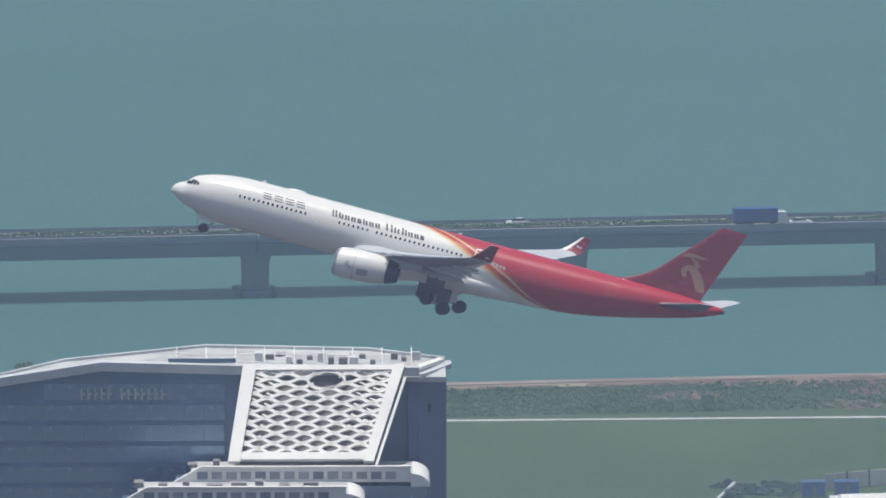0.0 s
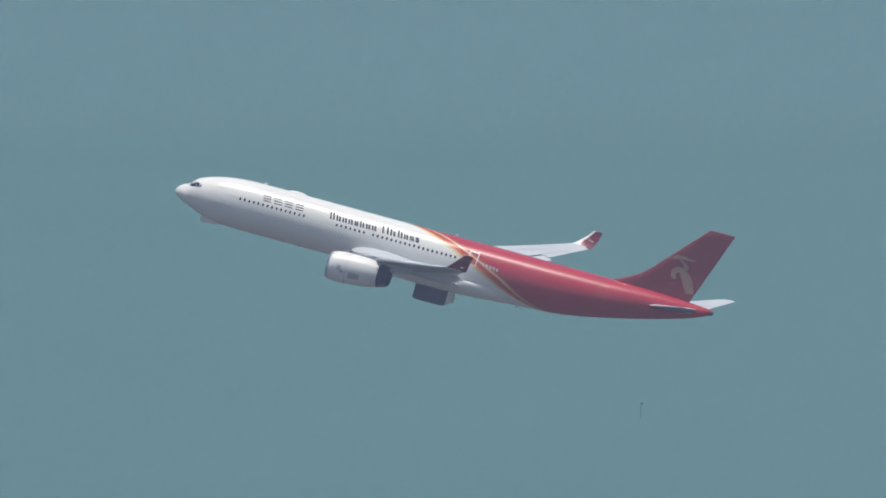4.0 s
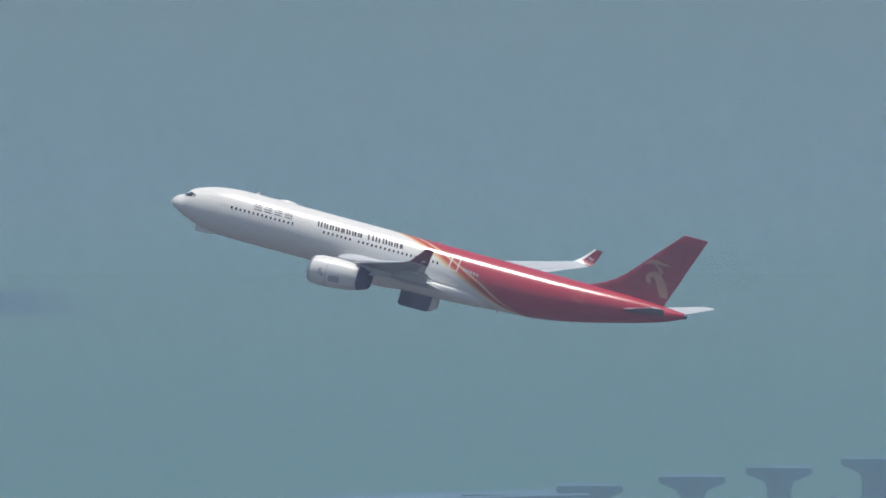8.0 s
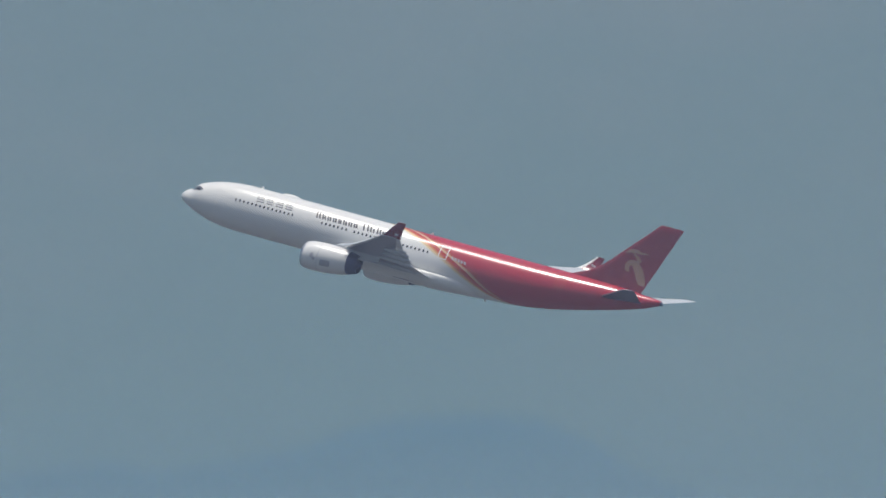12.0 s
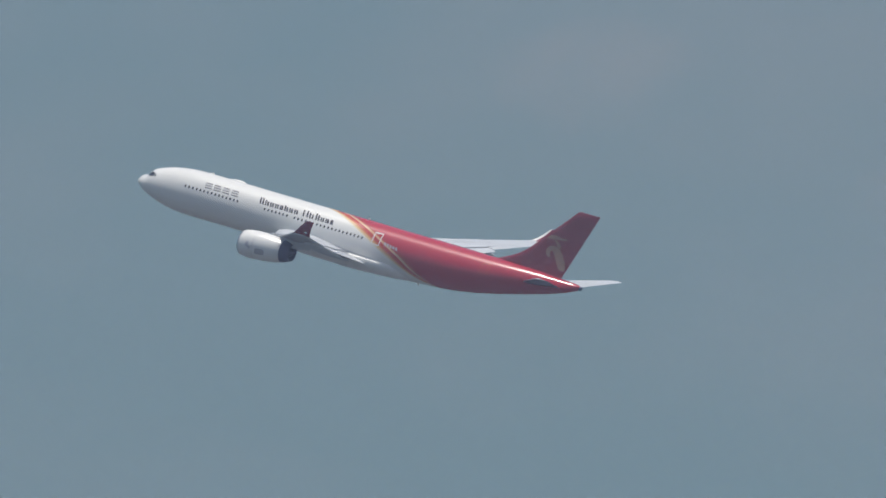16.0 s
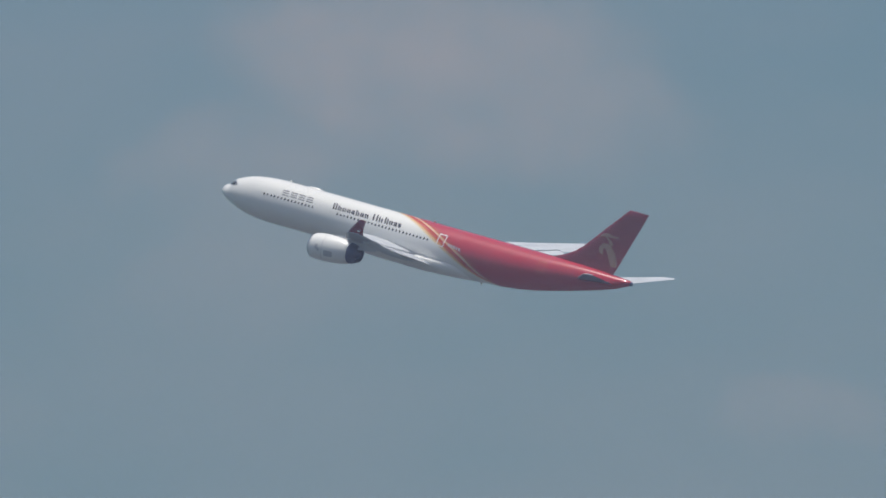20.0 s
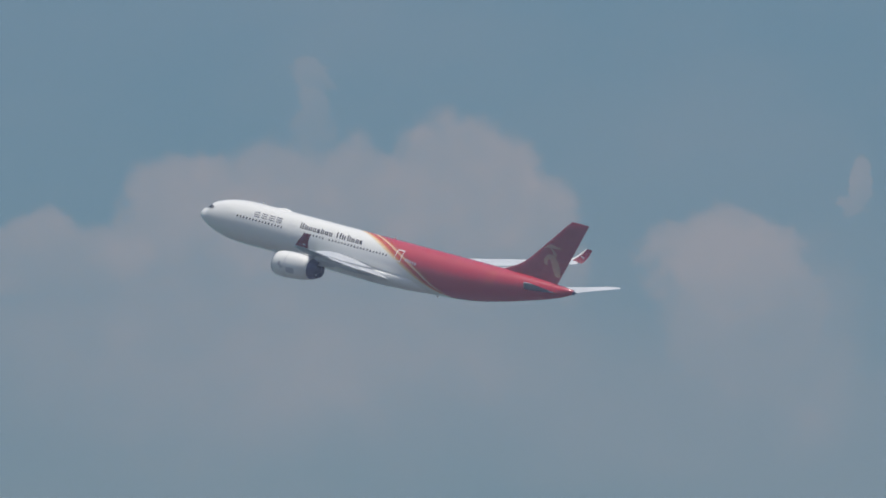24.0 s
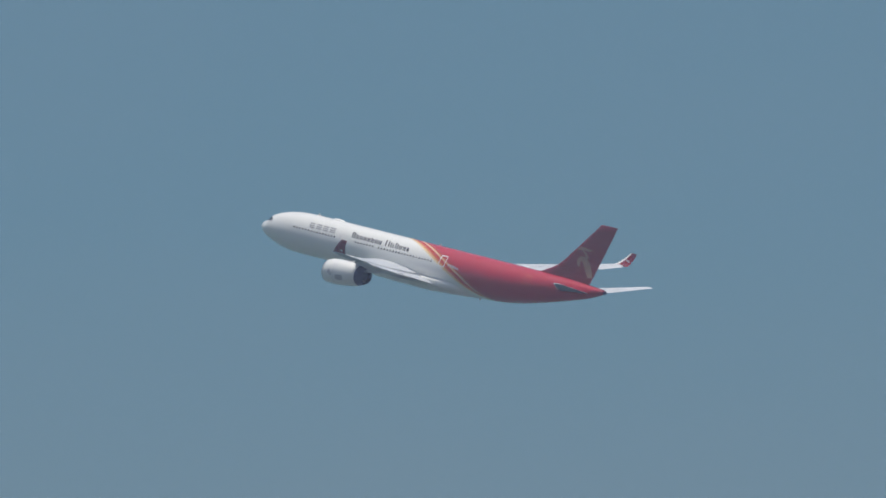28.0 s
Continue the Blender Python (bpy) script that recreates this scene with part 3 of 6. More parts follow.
def patch(plane, name, x0, x1, z0, z1, mat, lean=0.0, out=0.012, side=-1, label="", nx=2, nz=4, bm=None):
    """A thin painted or glazed panel that follows the cabin's skin."""
    own = bm is None
    bm = bm or bmesh.new()
    g = [[bm.verts.new(skin(x0 + (x1 - x0) * i / nx + lean * (j / nz), z0 + (z1 - z0) * j / nz, out, side)) for i in range(nx + 1)] for j in range(nz + 1)]
    for j in range(nz):
        for i in range(nx):
            bm.faces.new((g[j][i], g[j][i + 1], g[j + 1][i + 1], g[j + 1][i]))
    return part(name, bm, mat, plane, label) if own else bm


def airfoil(xle, chord, y, z, thick, cut=1.0, twist=0.0, start=0.0):
    """Section points round a wing: upper side from the rear, then lower side."""
    xs = [start + (cut - start) * (1 - math.cos(math.pi * k / 9)) / 2 for k in range(10)]

    def half(x):
        return 5 * thick * (0.2969 * math.sqrt(max(x, 0)) - 0.126 * x - 0.3516 * x * x + 0.2843 * x ** 3 - 0.1036 * x ** 4)

    def camber(x):
        return 0.035 * (1 - (2 * x - 0.9) ** 2) * 0.6
    up = [(x, camber(x) + half(x) * 1.05) for x in xs[::-1]]
    lo = [(x, camber(x) - half(x) * 0.85) for x in xs[1:]]
    s, c = math.sin(twist), math.cos(twist)
    return [(xle - NOSE + chord * (x * c + h * s), y, z + chord * (h * c - x * s)) for x, h in up + lo]


def wing_lay(y):
    """Leading edge, chord and height of the wing at y metres from the centreline."""
    xle = 21.9 + (y - 2.8) * 0.648
    xte = 34.2 + (y - 2.8) * 0.06 if y < 9.5 else 34.6 + (y - 9.5) * 0.344
    return xle, xte - xle, -1.55 + 0.115 * (y - 2.8) + 0.0013 * (y - 2.8) ** 2


def wing(plane, side):
    name = "wing"
    rings = []
    for y in (1.5, 2.8, 5, 7.2, 9.5, 12.5, 16, 20, 24, 27, 28.6, 29.1):
        xle, ch, z = wing_lay(y)
        rings.append(airfoil(xle, ch, side * y, z, 0.145 - 0.0022 * y, 0.80, radians(1.6 - 0.08 * y)))
    bm = add_rings(bmesh.new(), rings)
    bm.verts.index_update()
    # lower faces take the darker grey that stands in for shade
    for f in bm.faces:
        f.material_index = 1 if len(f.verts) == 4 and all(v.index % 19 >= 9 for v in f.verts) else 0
    w = part(name, bm, [M_LIGHTGREY, M_UNDERWING], plane, "swept light grey wing, shade painted below, flexed upwards", sharp=50)
    spans = (("inboard_flap", 2.9, 9.4, 7), ("outboard_flap", 9.5, 15.5, 8), ("outboard_flap", 15.55, 21.1, 8), ("aileron", 21.2, 24.9, 4), ("aileron", 25.0, 28.6, 3))
    for nm, a, b, defl in spans:
        rings = []
        for k in range(5):
            y = a + (b - a) * k / 4
            xle, ch, z = wing_lay(y)
            tw = radians(1.6 - 0.08 * y)
            x0 = xle + ch * 0.78
            z0 = z + ch * 0.016 - math.sin(tw) * ch * 0.78 - (0.05 if defl > 5 else 0.0)
            rings.append(airfoil(x0 + (0.22 if defl > 5 else 0), ch * (0.27 if defl > 5 else 0.22), side * y, z0, 0.11, 1.0, tw + radians(defl)))
        part(nm, add_rings(bmesh.new(), rings), M_LIGHTGREY, w, "light grey flap, slightly lowered" if defl > 5 else "", sharp=50)
    for a, b in ((3.6, 8.2), (10.6, 15.2), (15.35, 20), (20.15, 24.6), (24.75, 28.4)):
        rings = []
        for k in range(4):
            y = a + (b - a) * k / 3
            xle, ch, z = wing_lay(y)
            rings.append(airfoil(xle - ch * 0.035, ch * 0.15, side * y, z - ch * 0.030, 0.26, 1.0, radians(-14)))
        part("slat", add_rings(bmesh.new(), rings), M_METAL, w, "bare metal leading-edge slat", sharp=50)
    rings = []   # fillet that carries the trailing edge into the cabin
    for x, h, d in ((29.5, 0.55, 0.3), (31.5, 0.50, 0.75), (33.5, 0.36, 0.85), (34.8, 0.20, 0.6), (35.8, 0.04, 0.15)):
        zc = -1.62 - 0.055 * (x - 29.5)
        rings.append([(x - NOSE, side * (2.3 + d * math.cos(q)), zc + h * math.sin(q)) for q in [2 * math.pi * k / 12 for k in range(12)]])
    part("root_fillet", add_rings(bmesh.new(), rings), M_WHITE, w, "white wing root fillet", sharp=60)
    for y, ln in ((6.6, 5.2), (12.4, 4.6), (16.6, 4.0), (20.4, 3.4)):
        xle, ch, z = wing_lay(y)
        x0, zz = xle + ch * 0.52, z - ch * 0.055
        rings = []
        for k in range(9):
            u = k / 8
            r = 0.25 * math.sin(math.pi * min(1, 0.06 + u * 0.92)) ** 0.7 + 0.02
            drop = -0.2 * max(0, u - 0.55) ** 1.3 * ln / 3
            rings.append(circle(x0 - NOSE + u * ln, side * y, zz - 0.05 + drop, r * 0.62, 10, "X", r))
        part("flap_track_fairing", add_rings(bmesh.new(), rings), M_LIGHTGREY, w)
    rings = []
    for u in (0, 0.15, 0.35, 0.6, 0.85, 1.0):
        xle, ch, z = wing_lay(29.0)
        y = 29.0 + 0.75 * math.sin(min(1, u * 1.6) * 0.9) + 0.38 * u
        zz = z + 0.02 + 1.95 * u ** 1.25
        c = 2.45 * (1 - u) + 1.05 * u
        x0 = xle + 0.05 + 2.05 * u
        sec = airfoil(x0, c, 0, 0, 0.09)
        rings.append([(px, side * (y - (pz * (1.0 - 0.6 * (1 - u)))), zz + pz * 0.4) for px, _, pz in sec])
    part("winglet", add_rings(bmesh.new(), rings), M_RED, w, "red winglet with a pale mark", sharp=50)
    # white strip stands for sunlight on the winglet's forward edge
    part("winglet_lit_edge", add_rings(bmesh.new(), [[(px - (rg[9][0] - px) * 0.02 - 0.015, py + side * (py - rg[9][1]) * 0.10, pz) for px, py, pz in rg[6:13]] for rg in rings]), M_FRAMEWHITE, w, "white strip painted for the sunlit forward edge", sharp=50)
    bm = bmesh.new()
    base = 29.0 + 0.75 * math.sin(0.9) + 0.2
    for dx, dz, q in ((0.0, 0.0, 0.22), (0.22, 0.18, 0.16), (-0.1, 0.3, 0.13)):
        vs = [bm.verts.new((40.95 + dx + q * cx - NOSE, side * (base - 0.27), 2.95 + dz + q * cz)) for cx, cz in ((-1, -1), (1, -0.6), (0.5, 1), (-0.7, 0.8))]
        bm.faces.new(vs)
    part("emblem", bm, M_FRAMEWHITE, w)
    if side > 0:   # registration on the upper side, as plain bars
        for k in range(6):
            y = 17.5 + k * 1.0
            xle, ch, z = wing_lay(y)
            zt = z + ch * 0.071
            part("registration_bar", box(xle + ch * 0.40 - NOSE, xle + ch * 0.40 + 0.8 - NOSE, y, y + 0.35, zt - 0.3, zt + 0.02), M_MARK, w)
    return w


def engine(plane, side):
    y, x0 = side * 9.38, 21.42

    def ring(x, r, n=36):
        """A ring round the engine's axis, which droops forwards."""
        return circle(x0 + x - NOSE, y, -2.88 + 0.053 * x, r, n)
    prof = [(0.0, 1.32), (0.10, 1.46), (0.35, 1.58), (0.9, 1.68), (1.8, 1.74), (3.0, 1.72), (4.2, 1.66), (5.2, 1.54), (5.90, 1.42)]
    inner = [(5.90, 1.36), (4.0, 1.34), (1.4, 1.30), (0.5, 1.24), (0.0, 1.32)]
    nac = part("engine", add_rings(bmesh.new(), [ring(x, r) for x, r in prof + inner], cap=False), M_WHITE, plane, "white turbofan nacelle with a dark nozzle", sharp=60)
    lip = [(0.30, 1.575), (0.08, 1.465), (-0.03, 1.32), (0.10, 1.22), (0.4, 1.22)]
    part("intake_lip", add_rings(bmesh.new(), [ring(x, r + 0.012) for x, r in lip], cap=False), M_METAL, nac, "bare metal intake lip", sharp=60)
    part("nozzle", add_rings(bmesh.new(), [ring(x, r, 32) for x, r in ((5.88, 1.39), (6.2, 1.32), (6.6, 1.21), (6.9, 1.11), (7.08, 1.04), (7.06, 0.98), (6.3, 1.0))], cap=False), M_NOZZLE, nac, "dark heat-stained nozzle", sharp=60)
    part("exhaust_cone", add_rings(bmesh.new(), [ring(x, r, 20) for x, r in ((6.0, 0.75), (6.7, 0.60), (7.1, 0.36), (7.35, 0.06))]), M_NOZZLE, nac)
    bm = bmesh.new()
    add_rings(bm, [ring(x, r, 20) for x, r in ((0.75, 0.02), (1.0, 0.22), (1.35, 0.40))])
    for k in range(26):
        a = 2 * math.pi * k / 26
        c, s = math.cos(a), math.sin(a)
        t = Vector((0.12, -s * 0.10, c * 0.10))
        p = Vector((x0 + 1.35 - NOSE, y, -2.81))
        vs = [bm.verts.new(p + Vector((0, c * r, s * r)) + t * sg) for r, sg in ((0.36, -1), (1.29, -1.6), (1.29, 1.6), (0.36, 1))]
        bm.faces.new(vs)
    part("fan", bm, M_NOZZLE, nac)
    rings = []
    for x, zb, zt, w in ((23.3, -1.45, -1.22, 0.05), (24.6, -1.55, -0.92, 0.22), (26.4, -1.75, -0.70, 0.28), (28.6, -1.95, -0.80, 0.26), (30.9, -1.60, -0.92, 0.08)):
        rings.append([(x - NOSE, y - w, zb), (x - NOSE, y + w, zb), (x - NOSE, y + w, zt), (x - NOSE, y - w, zt)])
    part("engine_pylon", add_rings(bmesh.new(), rings), M_LIGHTGREY, nac)
    for xa, xb, a0, a1 in ((2.75, 4.05, -34, -8), (1.35, 1.8, -8, 12), (1.75, 2.1, -16, -4)):
        bm = bmesh.new()
        g = []
        for i in range(4):
            x = xa + (xb - xa) * i / 3
            r = float(np.interp(x, [p[0] for p in prof], [p[1] for p in prof])) + 0.012
            g.append([bm.verts.new((x0 + x - NOSE, y + side * r * math.cos(radians(q)), -2.88 + 0.053 * x + r * math.sin(radians(q)))) for q in (a0, (2 * a0 + a1) / 3, (a0 + 2 * a1) / 3, a1)])
        for p, q in zip(g, g[1:]):
            for k in range(3):
                bm.faces.new((p[k], q[k], q[k + 1], p[k + 1]))
        part("nacelle_mark", bm, M_MARK, nac)
    bm = bmesh.new()   # cowl joint
    add_rings(bm, [ring(x, float(np.interp(x, [p[0] for p in prof], [p[1] for p in prof])) + 0.008) for x in (2.30, 2.36)], cap=False)
    part("cowl_joint", bm, M_MARK, nac)
    bm = bmesh.new()   # vortex strake on the inner flank
    add_rings(bm, [[(x0 + x - NOSE, y - side * (1.2 + h * 0.7), -1.60 + 0.053 * x + h * 0.6), (x0 + x - NOSE, y - side * 1.16, -1.62 + 0.053 * x), (x0 + x - NOSE, y - side * 1.24, -1.68 + 0.053 * x)] for x, h in ((1.0, 0.02), (1.6, 0.32), (2.3, 0.40), (2.5, 0.05))])
    part("strake", bm, M_WHITE, nac)
    return nac


def fin(plane):
    rings = []
    for u in (0, 0.05, 0.1, 0.16, 0.24, 0.33, 0.45, 0.7, 0.9, 0.985, 1.0):
        z = 2.2 + 8.77 * u
        xle = 60.58 - (10.97 - z) * 0.955 - 3.0 * max(0, 1 - u / 0.34) ** 2.2 + (0.12 if u > 0.99 else 0)
        xte = 60.25 + (z - 2.7) * 0.392
        sec = airfoil(xle, xte - xle, 0, 0, 0.09 if u < 0.99 else 0.03)
        rings.append([(px, pz - 0.02 * (xte - xle) * 0.6, z) for px, _, pz in sec])
    f = part("fin", add_rings(bmesh.new(), rings), M_RED, plane, "red swept tail fin with a gold emblem", sharp=50)
    for side in (-1, 1):   # the emblem as plain sweeping shapes
        bm = bmesh.new()

        def ribbon(path):
            """A smooth band through (x, z, half-width)."""
            ts = np.linspace(0, len(path) - 1, 6 * len(path))
            px, pz, pw = (np.interp(ts, range(len(path)), [p[i] for p in path]) for i in range(3))
            for _ in range(3):
                for q in (px, pz, pw):
                    q[1:-1] = (q[:-2] + 2 * q[1:-1] + q[2:]) / 4
            rows = []
            for k in range(len(ts)):
                a, c = max(k - 1, 0), min(k + 1, len(ts) - 1)
                qx, qz = px[c] - px[a], pz[c] - pz[a]
                ln = math.hypot(qx, qz)
                row = []
                for q in (-1, -0.33, 0.33, 1):
                    ex, ez = px[k] - qz / ln * pw[k] * q, pz[k] + qx / ln * pw[k] * q
                    lead, tail = 60.58 - (10.97 - ez) * 0.955, 60.25 + (ez - 2.7) * 0.392
                    u = min(1, max(0, (ex - lead) / (tail - lead)))
                    thick = 0.45 * (tail - lead) * (0.2969 * math.sqrt(u) - 0.126 * u - 0.3516 * u * u + 0.2843 * u ** 3 - 0.1036 * u ** 4)
                    off = (0.021 * (1 - (2 * u - 0.9) ** 2) - 0.012) * (tail - lead)
                    row.append(bm.verts.new((ex - NOSE, off + thick * 1.05 + 0.015 if side > 0 else off - thick * 0.85 - 0.015, ez)))
                rows.append(row)
            for p, q in zip(rows, rows[1:]):
                for i in range(3):
                    bm.faces.new((p[i], p[i + 1], q[i + 1], q[i]))
        ribbon([(57.05, 6.80, 0.04), (57.6, 7.12, 0.20), (58.3, 7.24, 0.22), (59.0, 7.12, 0.15), (59.95, 7.22, 0.03)])
        ribbon([(58.0, 7.0, 0.06), (58.7, 6.55, 0.18), (59.1, 6.0, 0.30)])
        ribbon([(58.05, 4.72, 0.10), (57.72, 4.95, 0.26), (57.62, 5.4, 0.32), (57.95, 5.82, 0.30), (58.55, 5.78, 0.40), (59.15, 5.15, 0.52), (59.65, 4.3, 0.56), (59.95, 3.65, 0.46), (60.05, 3.2, 0.25)])
        part("emblem", bm, M_GOLD, f)
    return f


def stabiliser(plane, side):
    rings = []
    for y in (0.6, 1.6, 3, 5, 7.5, 9.3, 9.7):
        xle = 55.6 + (y - 1) * 0.735
        xte = 60.9 + (y - 1) * 0.275
        rings.append(airfoil(xle + (0.3 if y > 9.5 else 0), xte - xle - (0.5 if y > 9.5 else 0), side * y, 0.81 + 0.215 * y, 0.10, 1.0, radians(-5.5)))
    bm = add_rings(bmesh.new(), rings)
    bm.verts.index_update()
    for f in bm.faces:   # the lower half of each section wears navy as painted shade
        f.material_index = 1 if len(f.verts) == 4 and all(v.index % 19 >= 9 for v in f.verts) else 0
    s = part("stabiliser", bm, [M_LIGHTGREY, M_NAVY], plane, "light grey horizontal stabiliser, navy shade painted below", sharp=50)
    # metal strip added along the front to give the stabiliser its glint
    edge = []
    for y in (1.9, 3, 5, 7.5, 9.2):
        edge.append(circle(55.58 + (y - 1) * 0.735 - NOSE, side * y, 0.81 + 0.215 * y + 0.02, 0.07, 8, "Y"))
    part("glint_strip", add_rings(bmesh.new(), edge), M_METAL, s, "metal strip added to catch a glint")
    return s


def wheel(bm, x, y, z, r=0.70, w=0.46):
    add_rings(bm, [circle(x, y + dy, z, rr, 20, "Y") for dy, rr in ((-w / 2, r * 0.45), (-w / 2, r * 0.86), (-w * 0.32, r), (w * 0.32, r), (w / 2, r * 0.86), (w / 2, r * 0.45))])
    return bm


def main_gear(plane, side):
    """Strut mesh about its own hinge, with four wheels on a tilted bogie."""
    bm = bmesh.new()
    add_tube(bm, (0, 0, 0.3), (0.25, -side * 0.05, -1.6), 0.24, 0.20, 12)
    add_tube(bm, (0.25, -side * 0.05, -1.6), (0.4, -side * 0.08, -2.75), 0.15, 0.15, 12)
    add_tube(bm, (0.2, 0, -1.5), (-1.2, -side * 0.6, 0.1), 0.09, 0.09, 8)
    add_tube(bm, (-0.55, -side * 0.08, -2.45), (1.45, -side * 0.08, -3.1), 0.16, 0.14, 10)
    for dx, dz in ((-0.55, -2.45), (1.45, -3.1)):
        add_tube(bm, (dx, -0.75 - side * 0.08, dz), (dx, 0.75 - side * 0.08, dz), 0.09, 0.09, 8)
    g = part("main_gear", bm, M_STRUT, plane, "grey landing gear leg folding inwards")
    for dx, dz in ((-0.55, -2.45), (1.45, -3.1)):
        for dy in (-0.70, 0.70):
            part("tyre", wheel(bmesh.new(), dx, dy - side * 0.08, dz), M_TYRE, g, "black rubber tyre")
    bm = bmesh.new()
    add_box(bm, -1.0, 1.1, side * 0.30, side * 0.36, -1.75, -0.1)
    part("leg_door", bm, M_DOORIN, g)
    return g


def bay_door(plane, side):
    """A belly door hinged near the keel; closed it lies flat, outwards of the hinge."""
    bm = bmesh.new()
    rings = []
    for x, z0 in ((-1.9, 0.10), (-1.6, 0.0), (0, -0.03), (1.6, 0.0), (1.9, 0.06)):
        inset = 0.25 if abs(x) > 1.8 else 0.0
        rings.append([(x, side * 0.02, z0), (x, side * 1.0, z0 + 0.05), (x, side * (1.78 - inset), z0 + 0.27), (x, side * (1.78 - inset), z0 + 0.36), (x, side * 1.0, z0 + 0.14), (x, side * 0.02, z0 + 0.10)])
    add_rings(bm, rings)
    d = part("bay_door", bm, M_DOORIN, plane, "dark inner face of an open gear bay door")
    bm = bmesh.new()
    rings = [[(x, side * 0.02, z0 - 0.012), (x, side * 1.0, z0 + 0.038), (x, side * (1.75 - (0.25 if abs(x) > 1.8 else 0)), z0 + 0.255)] for x, z0 in ((-1.9, 0.10), (-1.6, 0.0), (0, -0.03), (1.6, 0.0), (1.9, 0.06))]
    add_rings(bm, rings, closed=False, cap=False)
    part("door_skin", bm, M_WHITE, d, "white outer skin")
    part("rear_panel", box(1.94, 2.55, min(side * 0.05, side * 1.30), max(side * 0.05, side * 1.30), 0.04, 0.14, 0.03), M_WHITE, d, "white rear door panel")
    return d


def nose_gear(plane):
    bm = bmesh.new()
    add_tube(bm, (0, 0, 0.2), (0, 0, -2.75), 0.13, 0.10, 10)
    add_tube(bm, (0, -0.4, -2.75), (0, 0.4, -2.75), 0.07, 0.07, 8)
    g = part("nose_gear", bm, M_STRUT, plane)
    for dy in (-0.32, 0.32):
        part("tyre", wheel(bmesh.new(), 0, dy, -2.75, 0.50, 0.34), M_TYRE, g, "black rubber tyre")
    doors = []
    for side in (-1, 1):
        bm = bmesh.new()
        add_rings(bm, [[(x, 0, 0), (x, 0, -h), (x, side * 0.05, -h), (x, side * 0.05, 0)] for x, h in ((-2.25, 0.40), (-2.15, 0.74), (-0.6, 0.58), (0.4, 0.26))])
        d = part("nose_door", bm, M_WHITE, plane, "white nose gear door")
        doors.append((d, side))
    return g, doors


